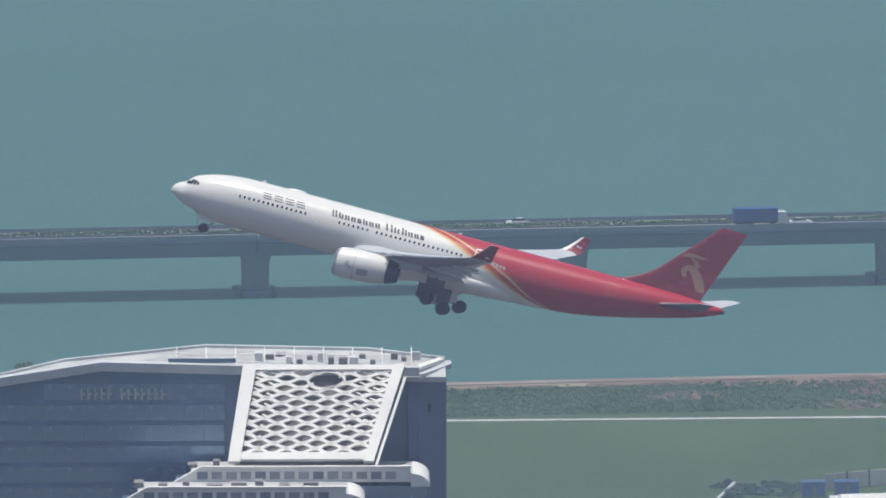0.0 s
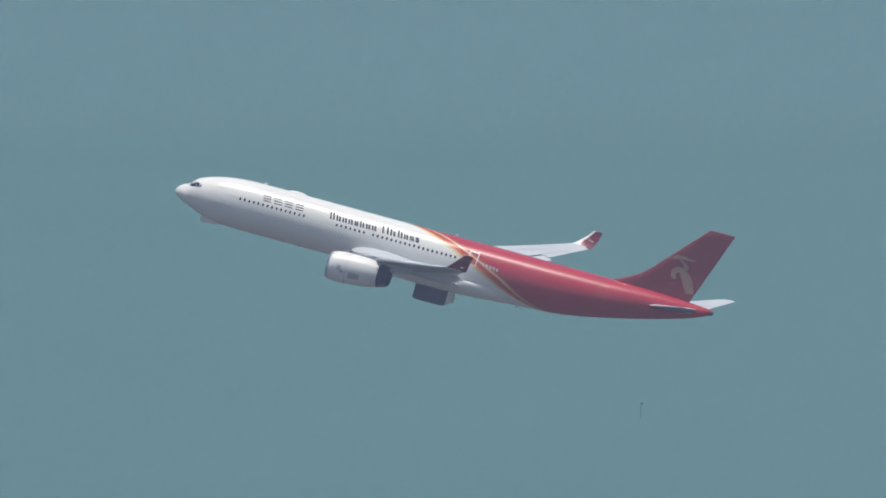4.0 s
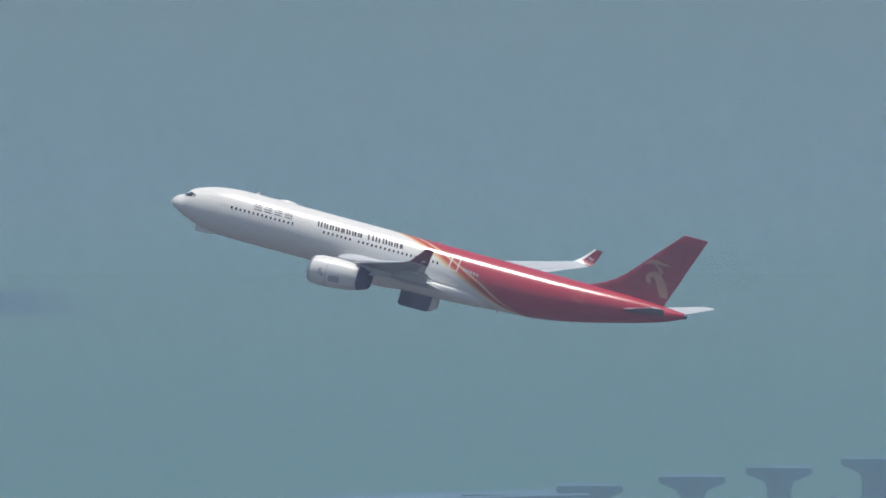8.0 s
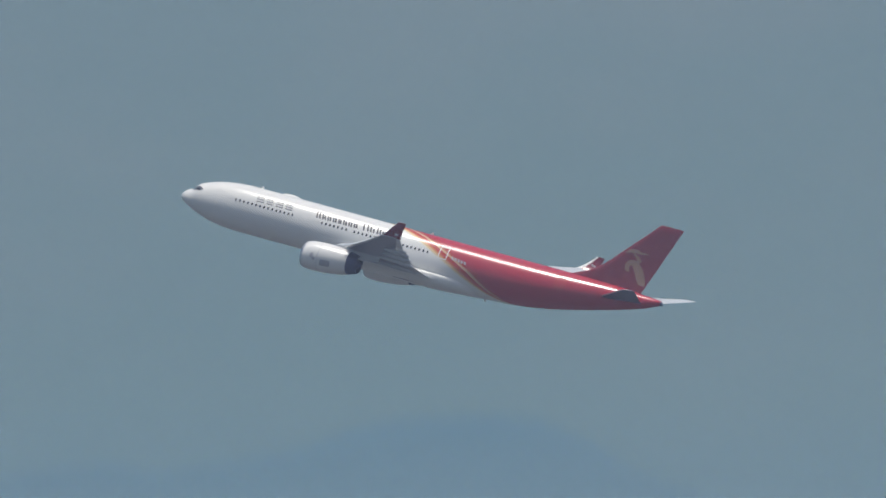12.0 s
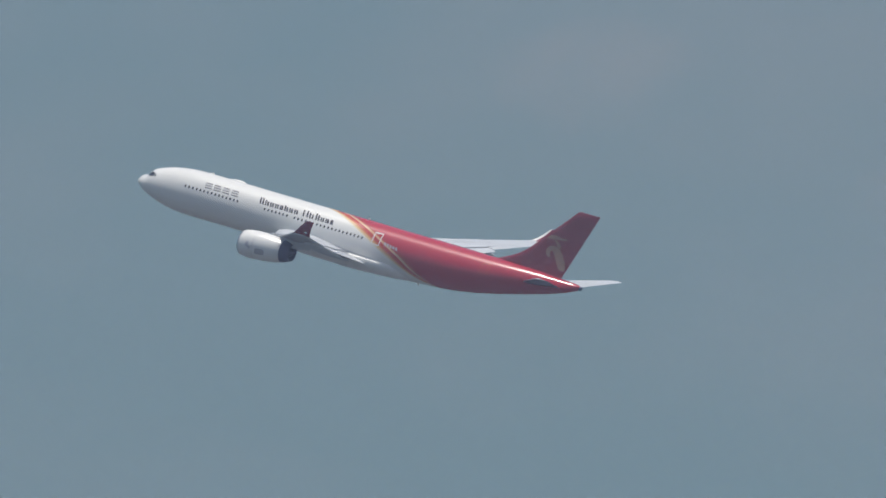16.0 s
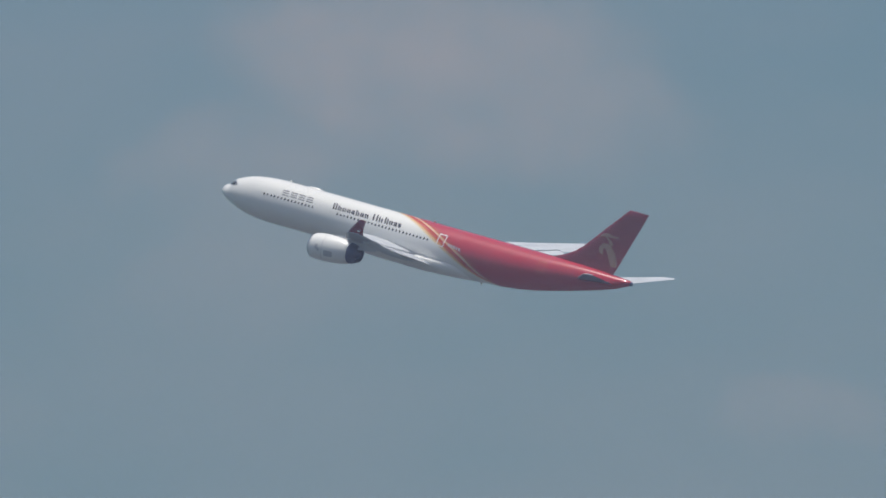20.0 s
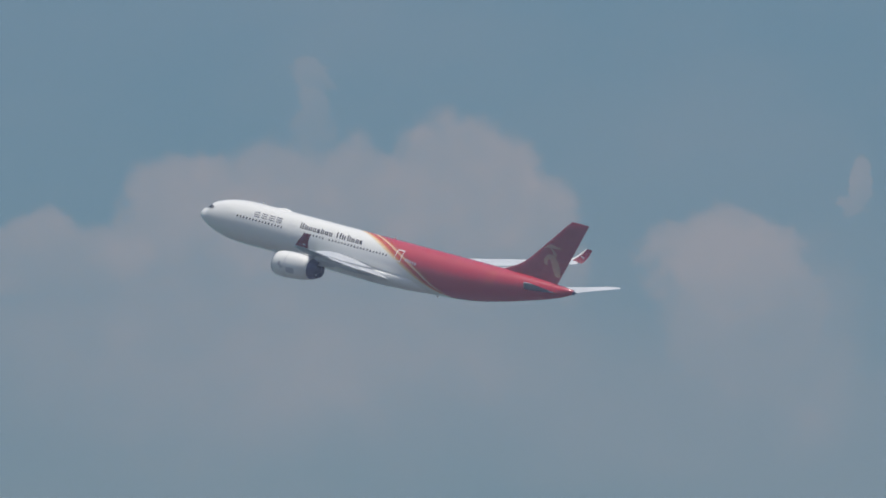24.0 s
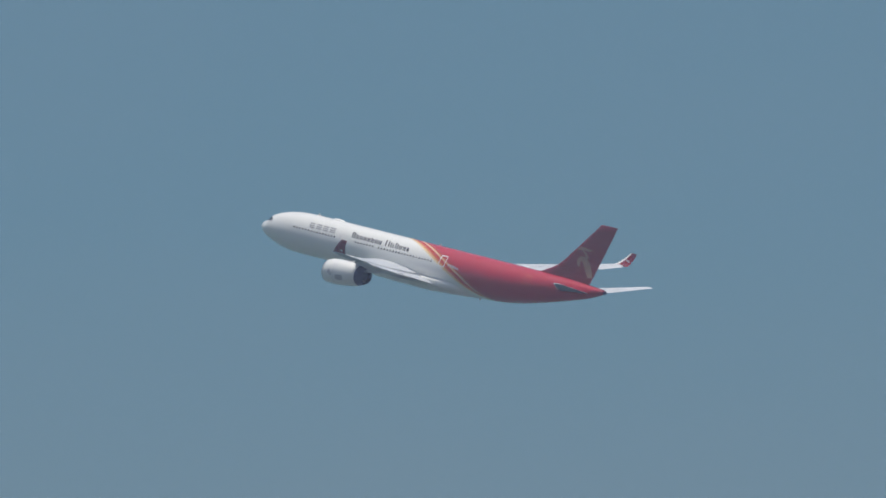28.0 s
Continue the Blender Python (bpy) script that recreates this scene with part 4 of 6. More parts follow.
def airliner():
    plane = thing("airliner", "white and red twin-engine airliner climbing with its gear folding", "airliner")
    fuselage(plane)
    # belly fairing
    rings = []
    for x, w, zb in ((18.6, 0.4, -2.78), (20.2, 2.0, -3.0), (23, 2.95, -3.24), (28, 3.2, -3.34), (33, 3.2, -3.34), (36.5, 2.9, -3.2), (39.5, 2.0, -2.98), (42, 0.4, -2.78)):
        rings.append([(x - NOSE, w * math.cos(a) , -1.55 + (zb + 1.55) * max(0.0, math.sin(a)) ** 0.7 if math.sin(a) > 0 else -1.55 + 0.4 * math.sin(a) * -1) for a in [2 * math.pi * k / 24 for k in range(24)]])
    part("belly_fairing", add_rings(bmesh.new(), rings), M_WHITE, plane, sharp=60)
    for side in (-1, 1):
        wing(plane, side)
        engine(plane, side)
        stabiliser(plane, side)
    fin(plane)
    # cockpit panes
    for side in (-1, 1):
        for x0, x1, z0, z1, ln in ((1.66, 1.96, 0.60, 0.98, 0.24), (2.04, 2.40, 0.66, 1.22, 0.26), (2.50, 2.82, 0.72, 1.20, 0.16), (2.94, 3.16, 0.78, 1.10, 0.10)):
            patch(plane, "cockpit_window", x0, x1, z0, z1, M_DARKGLASS, ln, 0.014, side, "dark cockpit pane")
    # cabin windows share one mesh: they sit on the straight part of the cabin
    bm = bmesh.new()
    c = [(0.115 * math.cos(2 * math.pi * k / 12), 0.165 * math.sin(2 * math.pi * k / 12)) for k in range(12)]
    a, b = [], []
    for px, pz in c:
        q = skin(20, 0.85 + pz, 0.016)
        a.append(bm.verts.new((px, q[1], q[2])))
    bm.faces.new(a)
    first = part("cabin_window", bm, M_DARKGLASS, plane)
    first.location.x = 8.15 - NOSE
    spots = [8.15 + 0.54 * k for k in range(1, 15)] + [19.62 + 0.54 * k for k in range(7)] + [23.95 + 0.54 * k for k in range(19)]
    faint = [6.98, 7.52, 18.5, 19.05]   # blanked panes: only their rims show
    for x in spots:
        o = new("cabin_window", first.data)
        o.parent = plane
        o.location.x = x - NOSE
        if x > 37:
            o.scale = (0.6, 1, 1)
    for x in faint:
        bm = bmesh.new()
        for px, pz in ((-0.13, 0), (0.09, 0), (-0.04, 0.16)):
            patch(plane, "", x + px, x + px + 0.05, 0.78 + pz, 0.98 + pz * 0.4, None, out=0.014, bm=bm)
        part("window_rim", bm, M_MARK, plane)
    # door outlines: raised frames
    for x, z0, z1, w, mat in ((5.75, -0.55, 1.45, 1.07, M_MARK), (17.3, -0.55, 1.45, 1.07, M_MARK), (35.65, 0.45, 1.95, 1.15, M_FRAMEWHITE), (50.8, 0.75, 2.05, 1.10, M_ORANGE)):
        bm = bmesh.new()
        t = 0.11 if x > 30 else 0.03
        for x0, x1, za, zb in ((x - w / 2, x - w / 2 + t, z0, z1), (x + w / 2 - t, x + w / 2, z0, z1), (x - w / 2 + t, x + w / 2 - t, z1 - t, z1), (x - w / 2 + t, x + w / 2 - t, z0, z0 + t)):
            patch(plane, "", x0, x1, za, zb, None, out=0.014, bm=bm)
        part("door_outline", bm, mat, plane)
    # the airline's name stands as plain leaning bars, two for each wide sign
    x = 18.62
    for w, tall in ((0.74, 2), (0.68, 1), (0.68, 0), (0.68, 0), (0.62, 0), (0.68, 1), (0.68, 0), (0.68, 0), (0.50, -1), (0.92, 2), (0.34, 1), (0.48, 0), (0.32, 2), (0.34, 1), (0.68, 0), (0.66, 0), (0.58, 0)):
        if tall >= 0:
            z1 = (1.80, 1.94, 2.06)[tall]
            bm = bmesh.new()
            patch(plane, "", x + 0.02, x + 0.24, 1.30, z1, None, -0.34 * (z1 - 1.30), 0.014, bm=bm)
            if w > 0.5:
                top = z1 if tall == 2 else 1.80
                patch(plane, "", x + w - 0.36, x + w - 0.13, 1.30, top, None, -0.34 * (top - 1.30), 0.014, bm=bm)
            part("lettering_bar", bm, M_LETTER, plane)
        x += w + 0.03
    for k in range(4):   # four square signs, as plain stacked bars
        bm = bmesh.new()
        xx = 10.72 + 1.27 * k
        for x0, x1, z0, z1 in ((0.0, 0.96, 1.28, 1.40), (0.0, 0.96, 1.54, 1.66), (0.0, 0.96, 1.80, 1.92)):
            patch(plane, "", xx + x0 - 0.3 * (z0 - 1.28), xx + x1 - 0.3 * (z0 - 1.28), z0, z1, None, -0.3 * (z1 - z0), 0.014, bm=bm)
        part("lettering_bar", bm, M_PALELETTER, plane)
    for k in range(5):   # registration behind the exit, as plain bars
        patch(plane, "registration_bar", 36.9 + 0.42 * k, 37.16 + 0.42 * k, 0.72 - 0.05 * k, 1.06 - 0.05 * k, M_MARK, -0.1)
    # roof dome, aerials, beacon, tail cone
    part("roof_dome", add_rings(bmesh.new(), [circle(x - NOSE, 0, 2.80, r, 14, "X", r * 0.75) for x, r in ((12.6, 0.03), (13.0, 0.26), (13.7, 0.34), (14.5, 0.27), (15.0, 0.03))]), M_WHITE, plane)
    for x, z, s in ((9.6, 2.82, 1), (32.2, 2.82, 1), (40.8, -2.83, -1)):
        bm = prism([(x - NOSE, z - 0.1 * s), (x + 0.55 - NOSE, z - 0.1 * s), (x + 0.5 - NOSE, z + 0.26 * s), (x + 0.32 - NOSE, z + 0.28 * s)], -0.03, 0.03)
        part("aerial", bm, M_WHITE, plane)
    part("tail_outlet", add_rings(bmesh.new(), [circle(x - NOSE, 0, z, r, 14) for x, z, r in ((62.86, 1.99, 0.27), (63.10, 2.02, 0.22), (63.12, 2.02, 0.12))]), M_NOZZLE, plane)
    gears = [(main_gear(plane, s), s) for s in (-1, 1)]
    doors = [(bay_door(plane, s), s) for s in (-1, 1)]
    ng, nd = nose_gear(plane)
    return plane, gears, doors, ng, nd


PLANE, GEARS, BAYDOORS, NOSEGEAR, NOSEDOORS = airliner()


# ---------------------------------------------------------------- the coastal expressway bridge
DECK_N, LIFT = -8.6, 1.43           # the viaduct's line off the first shore pier, and its rise


def coast_thing(name, label, category, s, n, z, group="", turn=0.0):
    return thing(name, label, category, group, COAST @ pose(s, n, z, 0, 0, turn))


def bridge():
    rng = random.Random(7)
    br = coast_thing("viaduct", "long grey concrete expressway viaduct over the sea", "bridge", -0.7, DECK_N, LIFT)
    span = 63.6
    sec = [(-1.8, 10.45), (-1.8, 9.9), (0.3, 9.2), (1.3, 6.5), (7.9, 6.5), (8.9, 9.2), (11.0, 9.9), (11.0, 10.45)]
    for k in range(-16, 16):
        bm = bmesh.new()
        add_rings(bm, [[(k * span + d, y, z) for y, z in sec] for d in (0.08, span - 0.08)])
        part("deck_span", bm, M_CONC, br)
    bm = box(-17 * span, 16 * span, -1.75, 10.95, 10.452, 10.56)
    part("carriageway", bm, M_ROAD, br, "worn grey asphalt")
    for y in (-1.8, 10.75):
        for k in range(-16, 16):
            bm = bmesh.new()
            add_rings(bm, [[(k * span + d, y, 10.46), (k * span + d, y + 0.25, 10.46), (k * span + d, y + 0.16, 11.35), (k * span + d, y + 0.05, 11.35)] for d in (0.1, span - 0.1)])
            part("parapet", bm, M_CONC2, br)
    bm = bmesh.new()
    add_box(bm, -17 * span, 16 * span, 4.2, 4.9, 10.57, 10.8)
    part("median_kerb", bm, M_CONC2, br)
    # median shrubs: clumps of small leaves
    bm = bmesh.new()
    s = -640.0
    while s < 420:
        gap = noise.noise((s * 0.02, 3.1, 0)) > 0.5
        if not gap:
            h = 0.75 + 0.55 * noise.noise((s * 0.13, 0.4, 0)) + rng.uniform(-0.15, 0.2)
            for q in range(7):
                c = Vector((s + rng.uniform(-0.6, 0.6), 4.55 + rng.uniform(-0.35, 0.35), 10.8 + rng.uniform(0.1, max(0.3, h))))
                u = Vector((rng.uniform(-1, 1), rng.uniform(-1, 1), rng.uniform(-0.4, 1))).normalized()
                v = u.orthogonal().normalized()
                w = u.cross(v)
                e = rng.uniform(0.25, 0.5)
                tri = [bm.verts.new(c + e * p) for p in (v, -0.5 * v + 0.85 * w, -0.5 * v - 0.85 * w, u * 0.7)]
                bm.faces.new((tri[0], tri[1], tri[3]))
                bm.faces.new((tri[1], tri[2], tri[3]))
                bm.faces.new((tri[2], tri[0], tri[3]))
        s += 0.55
    ob = link_mesh("median_shrubs", bm, M_SHRUB)
    ob.matrix_basis = COAST @ pose(-0.7, DECK_N, LIFT)
    tagged(ob, "low dark green shrubs along the viaduct's median", "shrubs", kind="stuff")
    # piers
    pier = coast_thing("bridge_pier", "tapered grey concrete pier on a wide pile cap", "bridge pier", -0.7, DECK_N, 0, "piers of the viaduct")
    bm = bmesh.new()
    rings = []
    for z, a, d in ((0.9, 2.6, 1.7), (5.0, 2.65, 1.8), (6.9, 2.75, 2.0), (7.55, 2.95, 2.2), (6.5 + LIFT, 3.1, 2.4)):
        rings.append([(-a, 4.6 - d * 0.7, z), (-a * 0.82, 4.6 - d, z), (a * 0.82, 4.6 - d, z), (a, 4.6 - d * 0.7, z), (a, 4.6 + d * 0.7, z), (a * 0.82, 4.6 + d, z), (-a * 0.82, 4.6 + d, z), (-a, 4.6 + d * 0.7, z)])
    add_rings(bm, rings)
    part("shaft", bm, M_CONC2, pier)
    part("pile_cap", box(-4.2, 4.2, 0.4, 8.8, -0.8, 1.0, 0.15), M_CONC, pier)
    for dx in (-3.2, 3.2):
        bm = bmesh.new()
        add_tube(bm, (dx, -0.2, -1.5), (dx, -0.2, 1.5), 0.35, 0.35, 10)
        part("fender", bm, M_STEEL, pier)
    for k in range(-16, 17):
        if k:
            copy_thing(pier, COAST @ pose(k * span - 0.7, DECK_N, 0))
    # lamp poles and gantry posts
    pole = coast_thing("lamp_post", "thin grey steel lamp post at the road's edge", "lamp post", 12.4, 10.6 + DECK_N, 10.5 + LIFT, "lamp posts of the viaduct")
    bm = bmesh.new()
    add_tube(bm, (0, 0, 0), (0, 0, 10.0), 0.085, 0.05, 8)
    part("pole", bm, M_STEEL, pole)
    bm = bmesh.new()
    add_tube(bm, (0, 0, 9.9), (0, -1.8, 10.4), 0.06, 0.04, 6)
    part("arm", bm, M_STEEL, pole)
    part("lamp_head", box(-0.14, 0.14, -2.5, -1.7, 10.3, 10.45, 0.03), M_STEEL, pole)
    for s in (3.4, 115.6, 290, 430):
        copy_thing(pole, COAST @ pose(s, 10.6 + DECK_N, 10.5 + LIFT))


def car(label, s, n, turn, paint, group=""):
    c = coast_thing("car", label, "car", s, n + DECK_N, 10.57 + LIFT, group, turn)
    rings = []
    prof = [(-2.25, 0.45, 0.80), (-2.1, 0.32, 0.92), (-1.2, 0.28, 1.0), (0.9, 0.28, 1.0), (2.0, 0.32, 0.86), (2.3, 0.42, 0.66)]
    for x, a, b in prof:
        rings.append([(x, -0.80, a), (x, -0.90, (a + b) / 2), (x, -0.78, b), (x, 0.78, b), (x, 0.90, (a + b) / 2), (x, 0.80, a)])
    part("body", add_rings(bmesh.new(), rings), paint, c)
    rings = [[(x, -w, z0), (x, -w * 0.86, z1), (x, w * 0.86, z1), (x, w, z0)] for x, w, z0, z1 in ((-1.75, 0.72, 0.93, 0.97), (-1.15, 0.74, 0.98, 1.42), (0.25, 0.74, 0.98, 1.46), (1.15, 0.72, 0.93, 1.0))]
    part("cabin", add_rings(bmesh.new(), rings), M_DARKGLASS, c, "dark glazed cabin")
    part("roof", box(-1.05, 0.25, -0.62, 0.62, 1.44, 1.50, 0.03), paint, c)
    for x in (-1.4, 1.4):
        for y in (-0.82, 0.82):
            part("wheel", add_rings(bmesh.new(), [circle(x, y + dy, 0.31, rr, 14, "Y") for dy, rr in ((-0.1, 0.2), (-0.1, 0.31), (0.1, 0.31), (0.1, 0.2))]), M_TYRE, c)
    for y in (-0.6, 0.6):
        part("headlight", box(2.18, 2.30, y - 0.16, y + 0.16, 0.56, 0.68, 0.02), M_METAL, c)
    return c


def truck(label, s, n, turn, body_mat, cab_mat, length, gap, dump=False):
    """A lorry that faces +x: cab in front, a ribbed container or tipper body behind."""
    t = coast_thing("truck", label, "truck", s, n + DECK_N, 10.57 + LIFT, "", turn)
    front = length / 2
    rings = [[(x, -1.2, 0.5), (x, -1.22, z), (x, 1.22, z), (x, 1.2, 0.5)] for x, z in ((front - 2.1, 2.75), (front - 0.5, 2.8), (front - 0.1, 1.9), (front, 1.6))]
    part("cab", add_rings(bmesh.new(), rings), cab_mat, t)
    part("windscreen", box(front - 0.42, front - 0.12, -1.05, 1.05, 1.75, 2.45, 0.03), M_DARKGLASS, t)
    part("chassis", box(-front, front - 0.5, -0.45, 0.45, 0.62, 0.95), M_STEEL, t)
    b0, b1 = -front, front - 2.1 - gap
    bm = box(b0, b1, -1.22, 1.22, 1.0, 3.1 if dump else 3.55, 0.04)
    part("body", bm, body_mat, t)
    k = b0 + 0.4
    while k < b1 - 0.2:
        for y in (-1.25, 1.25):
            part("rib", box(k, k + 0.12, y - 0.035, y + 0.035, 1.05, 3.0 if dump else 3.45), body_mat, t)
        k += 1.0
    for x in (front - 1.2, b0 + 1.0, b0 + 2.2, b0 + 3.4, b1 - 1.0):
        for y in (-1.0, 1.0):
            part("wheel", add_rings(bmesh.new(), [circle(x, y + dy, 0.5, rr, 14, "Y") for dy, rr in ((-0.15, 0.3), (-0.15, 0.5), (0.15, 0.5), (0.15, 0.3))]), M_TYRE, t)
    return t


bridge()
CAR_A = car("white hatchback driving on the viaduct", 5.7 - 30, 1.2, 0, M_CARWHITE)
CAR_B = car("white saloon driving on the viaduct behind a blue lorry", 237, 1.0, 0, M_CARWHITE)
CAR_C = car("small white car low behind the viaduct's parapet", -75, 1.6, 180, M_CARWHITE)
CAR_D = car("white car in the viaduct's far lane beyond the shrubs", 180, 7.4, 180, M_CARWHITE)
TRUCK_RED = truck("dull red container lorry in the viaduct's far lane", 12, 7.6, 180, M_TRUCKRED, M_TRUCKRED, 13.6, 0.9)
TRUCK_BLUE = truck("blue tarpaulin lorry with a pale cab on the viaduct", 227, 1.5, 0, M_TRUCKBLUE, M_SHIPWHITE, 11.0, 0.1)
TRUCK_GREY = truck("small grey box lorry on the viaduct", -8, 0.6, 0, M_TRUCKGREY, M_TRUCKGREY, 7.0, 0.2)
TRUCK_DUMP = truck("red tipper lorry with a white cab on the viaduct", -116, 1.0, 0, M_TIPPER, M_SHIPWHITE, 11.2, 0.2, True)


# ---------------------------------------------------------------- shore: shrubs, mound, sheds, parked cars
def bush_mesh(rng, size, leaves, bm, c):
    for q in range(leaves):
        d = Vector((rng.gauss(0, 1), rng.gauss(0, 1), abs(rng.gauss(0, 0.8)))).normalized() * (rng.random() ** 0.4)
        p = c + Vector((d.x * size, d.y * size, d.z * size * 0.8))
        u = Vector((rng.uniform(-1, 1), rng.uniform(-1, 1), rng.uniform(-0.2, 1))).normalized()
        v = u.orthogonal().normalized()
        w = u.cross(v)
        e = size * rng.uniform(0.22, 0.42)
        t = [bm.verts.new(p + e * k) for k in (v, -0.5 * v + 0.85 * w, -0.5 * v - 0.85 * w, u * 0.6)]
        for a, b in ((0, 1), (1, 2), (2, 0)):
            bm.faces.new((t[a], t[b], t[3]))


def tree(label, s, n, h, seed, group=""):
    rng = random.Random(seed)
    t = coast_thing("tree", label, "tree", s, n, 1.6, group)
    bm = bmesh.new()
    add_tube(bm, (0, 0, -0.2), (0.1, 0, h * 0.5), h * 0.035, h * 0.02, 8)
    for k in range(5):
        a = rng.uniform(0, 6.28)
        add_tube(bm, (0.05, 0, h * (0.3 + 0.05 * k)), (math.cos(a) * h * 0.2, math.sin(a) * h * 0.2, h * (0.5 + 0.07 * k)), h * 0.016, h * 0.006, 6)
    part("trunk", bm, M_RUST, t)
    bm = bmesh.new()
    for k in range(9):
        a = rng.uniform(0, 6.28)
        r = rng.uniform(0, 0.26) * h
        bush_mesh(rng, h * rng.uniform(0.18, 0.26), 40, bm, Vector((math.cos(a) * r, math.sin(a) * r, h * rng.uniform(0.32, 0.78))))
    part("crown", bm, M_SHRUB, t)
    return t


def shore():
    rng = random.Random(11)
    bm = bmesh.new()
    for k in range(17000):
        s, n = rng.uniform(-330, 330), rng.uniform(-157, -127)
        if noise.noise((s * 0.03, n * 0.10, 1.7)) < -0.45:
            continue
        if 26 < s < 90 and n > -146:
            continue
        bush_mesh(rng, rng.uniform(0.35, 0.95), 7, bm, Vector((s, n, 1.6)))
    ob = link_mesh("shrub_belt", bm, M_SHRUB)
    ob.matrix_basis = COAST
    tagged(ob, "belt of wild green shrubs behind the sea wall", "shrubs", kind="stuff")
    # revetment boulders
    rock = []
    for q in range(4):
        b = bmesh.new()
        bmesh.ops.create_icosphere(b, subdivisions=1, radius=1)
        for v in b.verts:
            v.co = Vector((v.co.x * 0.9, v.co.y * 0.7, v.co.z * 0.55)) * (1 + 0.35 * noise.noise(v.co * 1.7 + Vector((q * 5, 0, 0))))
        me = bpy.data.meshes.new("boulder")
        b.to_mesh(me)
        b.free()
        me.materials.append(M_ROCK)
        rock.append(me)
    wall = coast_thing("sea_wall", "sea wall of dumped dark boulders", "sea wall", 0, -113.6, 0)
    for k in range(280):
        o = new("boulder", rock[k % 4])
        o.parent = wall
        o.location = (-170 + k * 1.35 + rng.uniform(-0.5, 0.5), rng.uniform(-1.8, 0.4), rng.uniform(0.0, 0.5))
        o.rotation_euler = (rng.uniform(0, 6), rng.uniform(0, 0.5), rng.uniform(0, 6))
        o.scale = (rng.uniform(0.6, 1.0),) * 3
    # netted earth mound
    bm = bmesh.new()
    nx, ny = 48, 14
    g = []
    for i in range(nx + 1):
        row = []
        for j in range(ny + 1):
            u, v = i / nx, j / ny
            edge = min(1, 6 * min(u, 1 - u)) * min(1, 4 * min(v, 1 - v))
            z = 1.4 + edge ** 0.6 * (2.4 + 0.7 * noise.noise((u * 9, v * 4, 2.2)))
            row.append(bm.verts.new((28 + 62 * u, -147 + 24 * v, z)))
        g.append(row)
    for i in range(nx):
        for j in range(ny):
            bm.faces.new((g[i][j], g[i + 1][j], g[i + 1][j + 1], g[i][j + 1]))
    ob = link_mesh("earth_mound", bm, M_NET)
    ob.matrix_basis = COAST
    tagged(ob, "low earth mound under pale green dust netting", "mound")
    for s, n, tn in ((37, -119.5, 0), (51.5, -119.8, 0), (17.4, -119.6, 180), (-31, -119.6, 0)):
        c = car("white car on the road along the sea wall", s, n, tn, M_CARWHITE, "cars on the shore road")
        c.matrix_basis = COAST @ pose(s, n, 1.57, 0, 0, tn)
    for k, (s, n, h) in enumerate(((70, -115, 6.0), (73.5, -117, 5), (64, -116, 3.6), (196, -153, 3.4), (34, -150, 3.0))):
        tree("small broad-leaved tree with a rounded crown on the shore", s, n, h, 20 + k, "trees on the shore")
    # construction huts and fence at the field's near edge
    hut = coast_thing("site_hut", "blue sheet-metal site hut beside bare earth", "hut", 202.4, -246.5, 1.7, "site huts")
    part("walls", box(-2.1, 2.1, -1.4, 1.4, 0, 2.55, 0.05), M_HUTBLUE, hut)
    part("roof", box(-2.25, 2.25, -1.55, 1.55, 2.552, 2.68, 0.04), M_BLUEROOF, hut)
    part("door", box(-0.4, 0.4, -1.44, -1.39, 0, 2.0), M_SHIPGREY, hut)
    copy_thing(hut, COAST @ pose(208.6, -246.8, 1.7))
    wall = coast_thing("site_wall", "tall beige yard wall with slim posts", "wall", 205.3, -241.6, 1.7, "", 18.0)
    for k in range(5):
        part("panel", box(0.1 + 4.6 * k, 4.5 + 4.6 * k, -0.10, 0.10, 0, 3.0, 0.03), M_BEIGE, wall)
        part("post", box(4.5 + 4.6 * k, 4.72 + 4.6 * k, -0.16, 0.16, 0, 3.3, 0.02), M_STEEL, wall)
    for k in range(14):
        b = coast_thing("bush", "low blue-green bush among clutter by the site huts", "bush", 186.5 + 2.3 * (k % 7) + 0.8 * (k // 7), -236.5 - 1.2 * (k % 4) - 6.0 * (k // 7), 1.62, "bushes by the huts")
        bm = bmesh.new()
        for q in range(5):
            bush_mesh(rng, rng.uniform(0.7, 1.2), 34, bm, Vector((rng.uniform(-1.6, 1.6), rng.uniform(-0.8, 0.8), rng.uniform(0.0, 0.7))))
        part("foliage", bm, M_DUSTLEAF, b)
    b = coast_thing("pipe", "long white pipe lying aslant across the yard", "pipe", 187.4, -243.5, 1.7)
    bm = bmesh.new()
    add_tube(bm, (-3.4, -7.5, 0.5), (1.6, 6.0, 0.9), 0.35, 0.35, 10)
    part("length", bm, M_SHIPWHITE, b)
    for x, y, z in ((-2.4, -4.8, 0.5), (0.6, 3.3, 0.8)):
        part("trestle", box(x - 0.4, x + 0.4, y - 0.2, y + 0.2, -0.1, z - 0.28), M_STEEL, b)
    shed = coast_thing("long_shed", "long low shed with a pale sheet-metal roof", "shed", 214.5, -262, 1.7)
    part("walls", box(-11, 9, -3, 3, 0, 2.2), M_SHIPWHITE, shed)
    part("roof", prism([(-3.4, 2.2), (3.4, 2.2), (0, 3.0)], -11.3, 9.3), M_FRAMEWHITE, shed).matrix_basis = pose(0, 0, 0, 0, 0, 90)


shore()


# ---------------------------------------------------------------- the hotel
REAR = [(-51.2, 69.6), (-31.0, 74.3), (-7.4, 76.7), (20.0, 76.1), (32.8, 75.8)]   # the hotel roof's rear edge: along the front, up


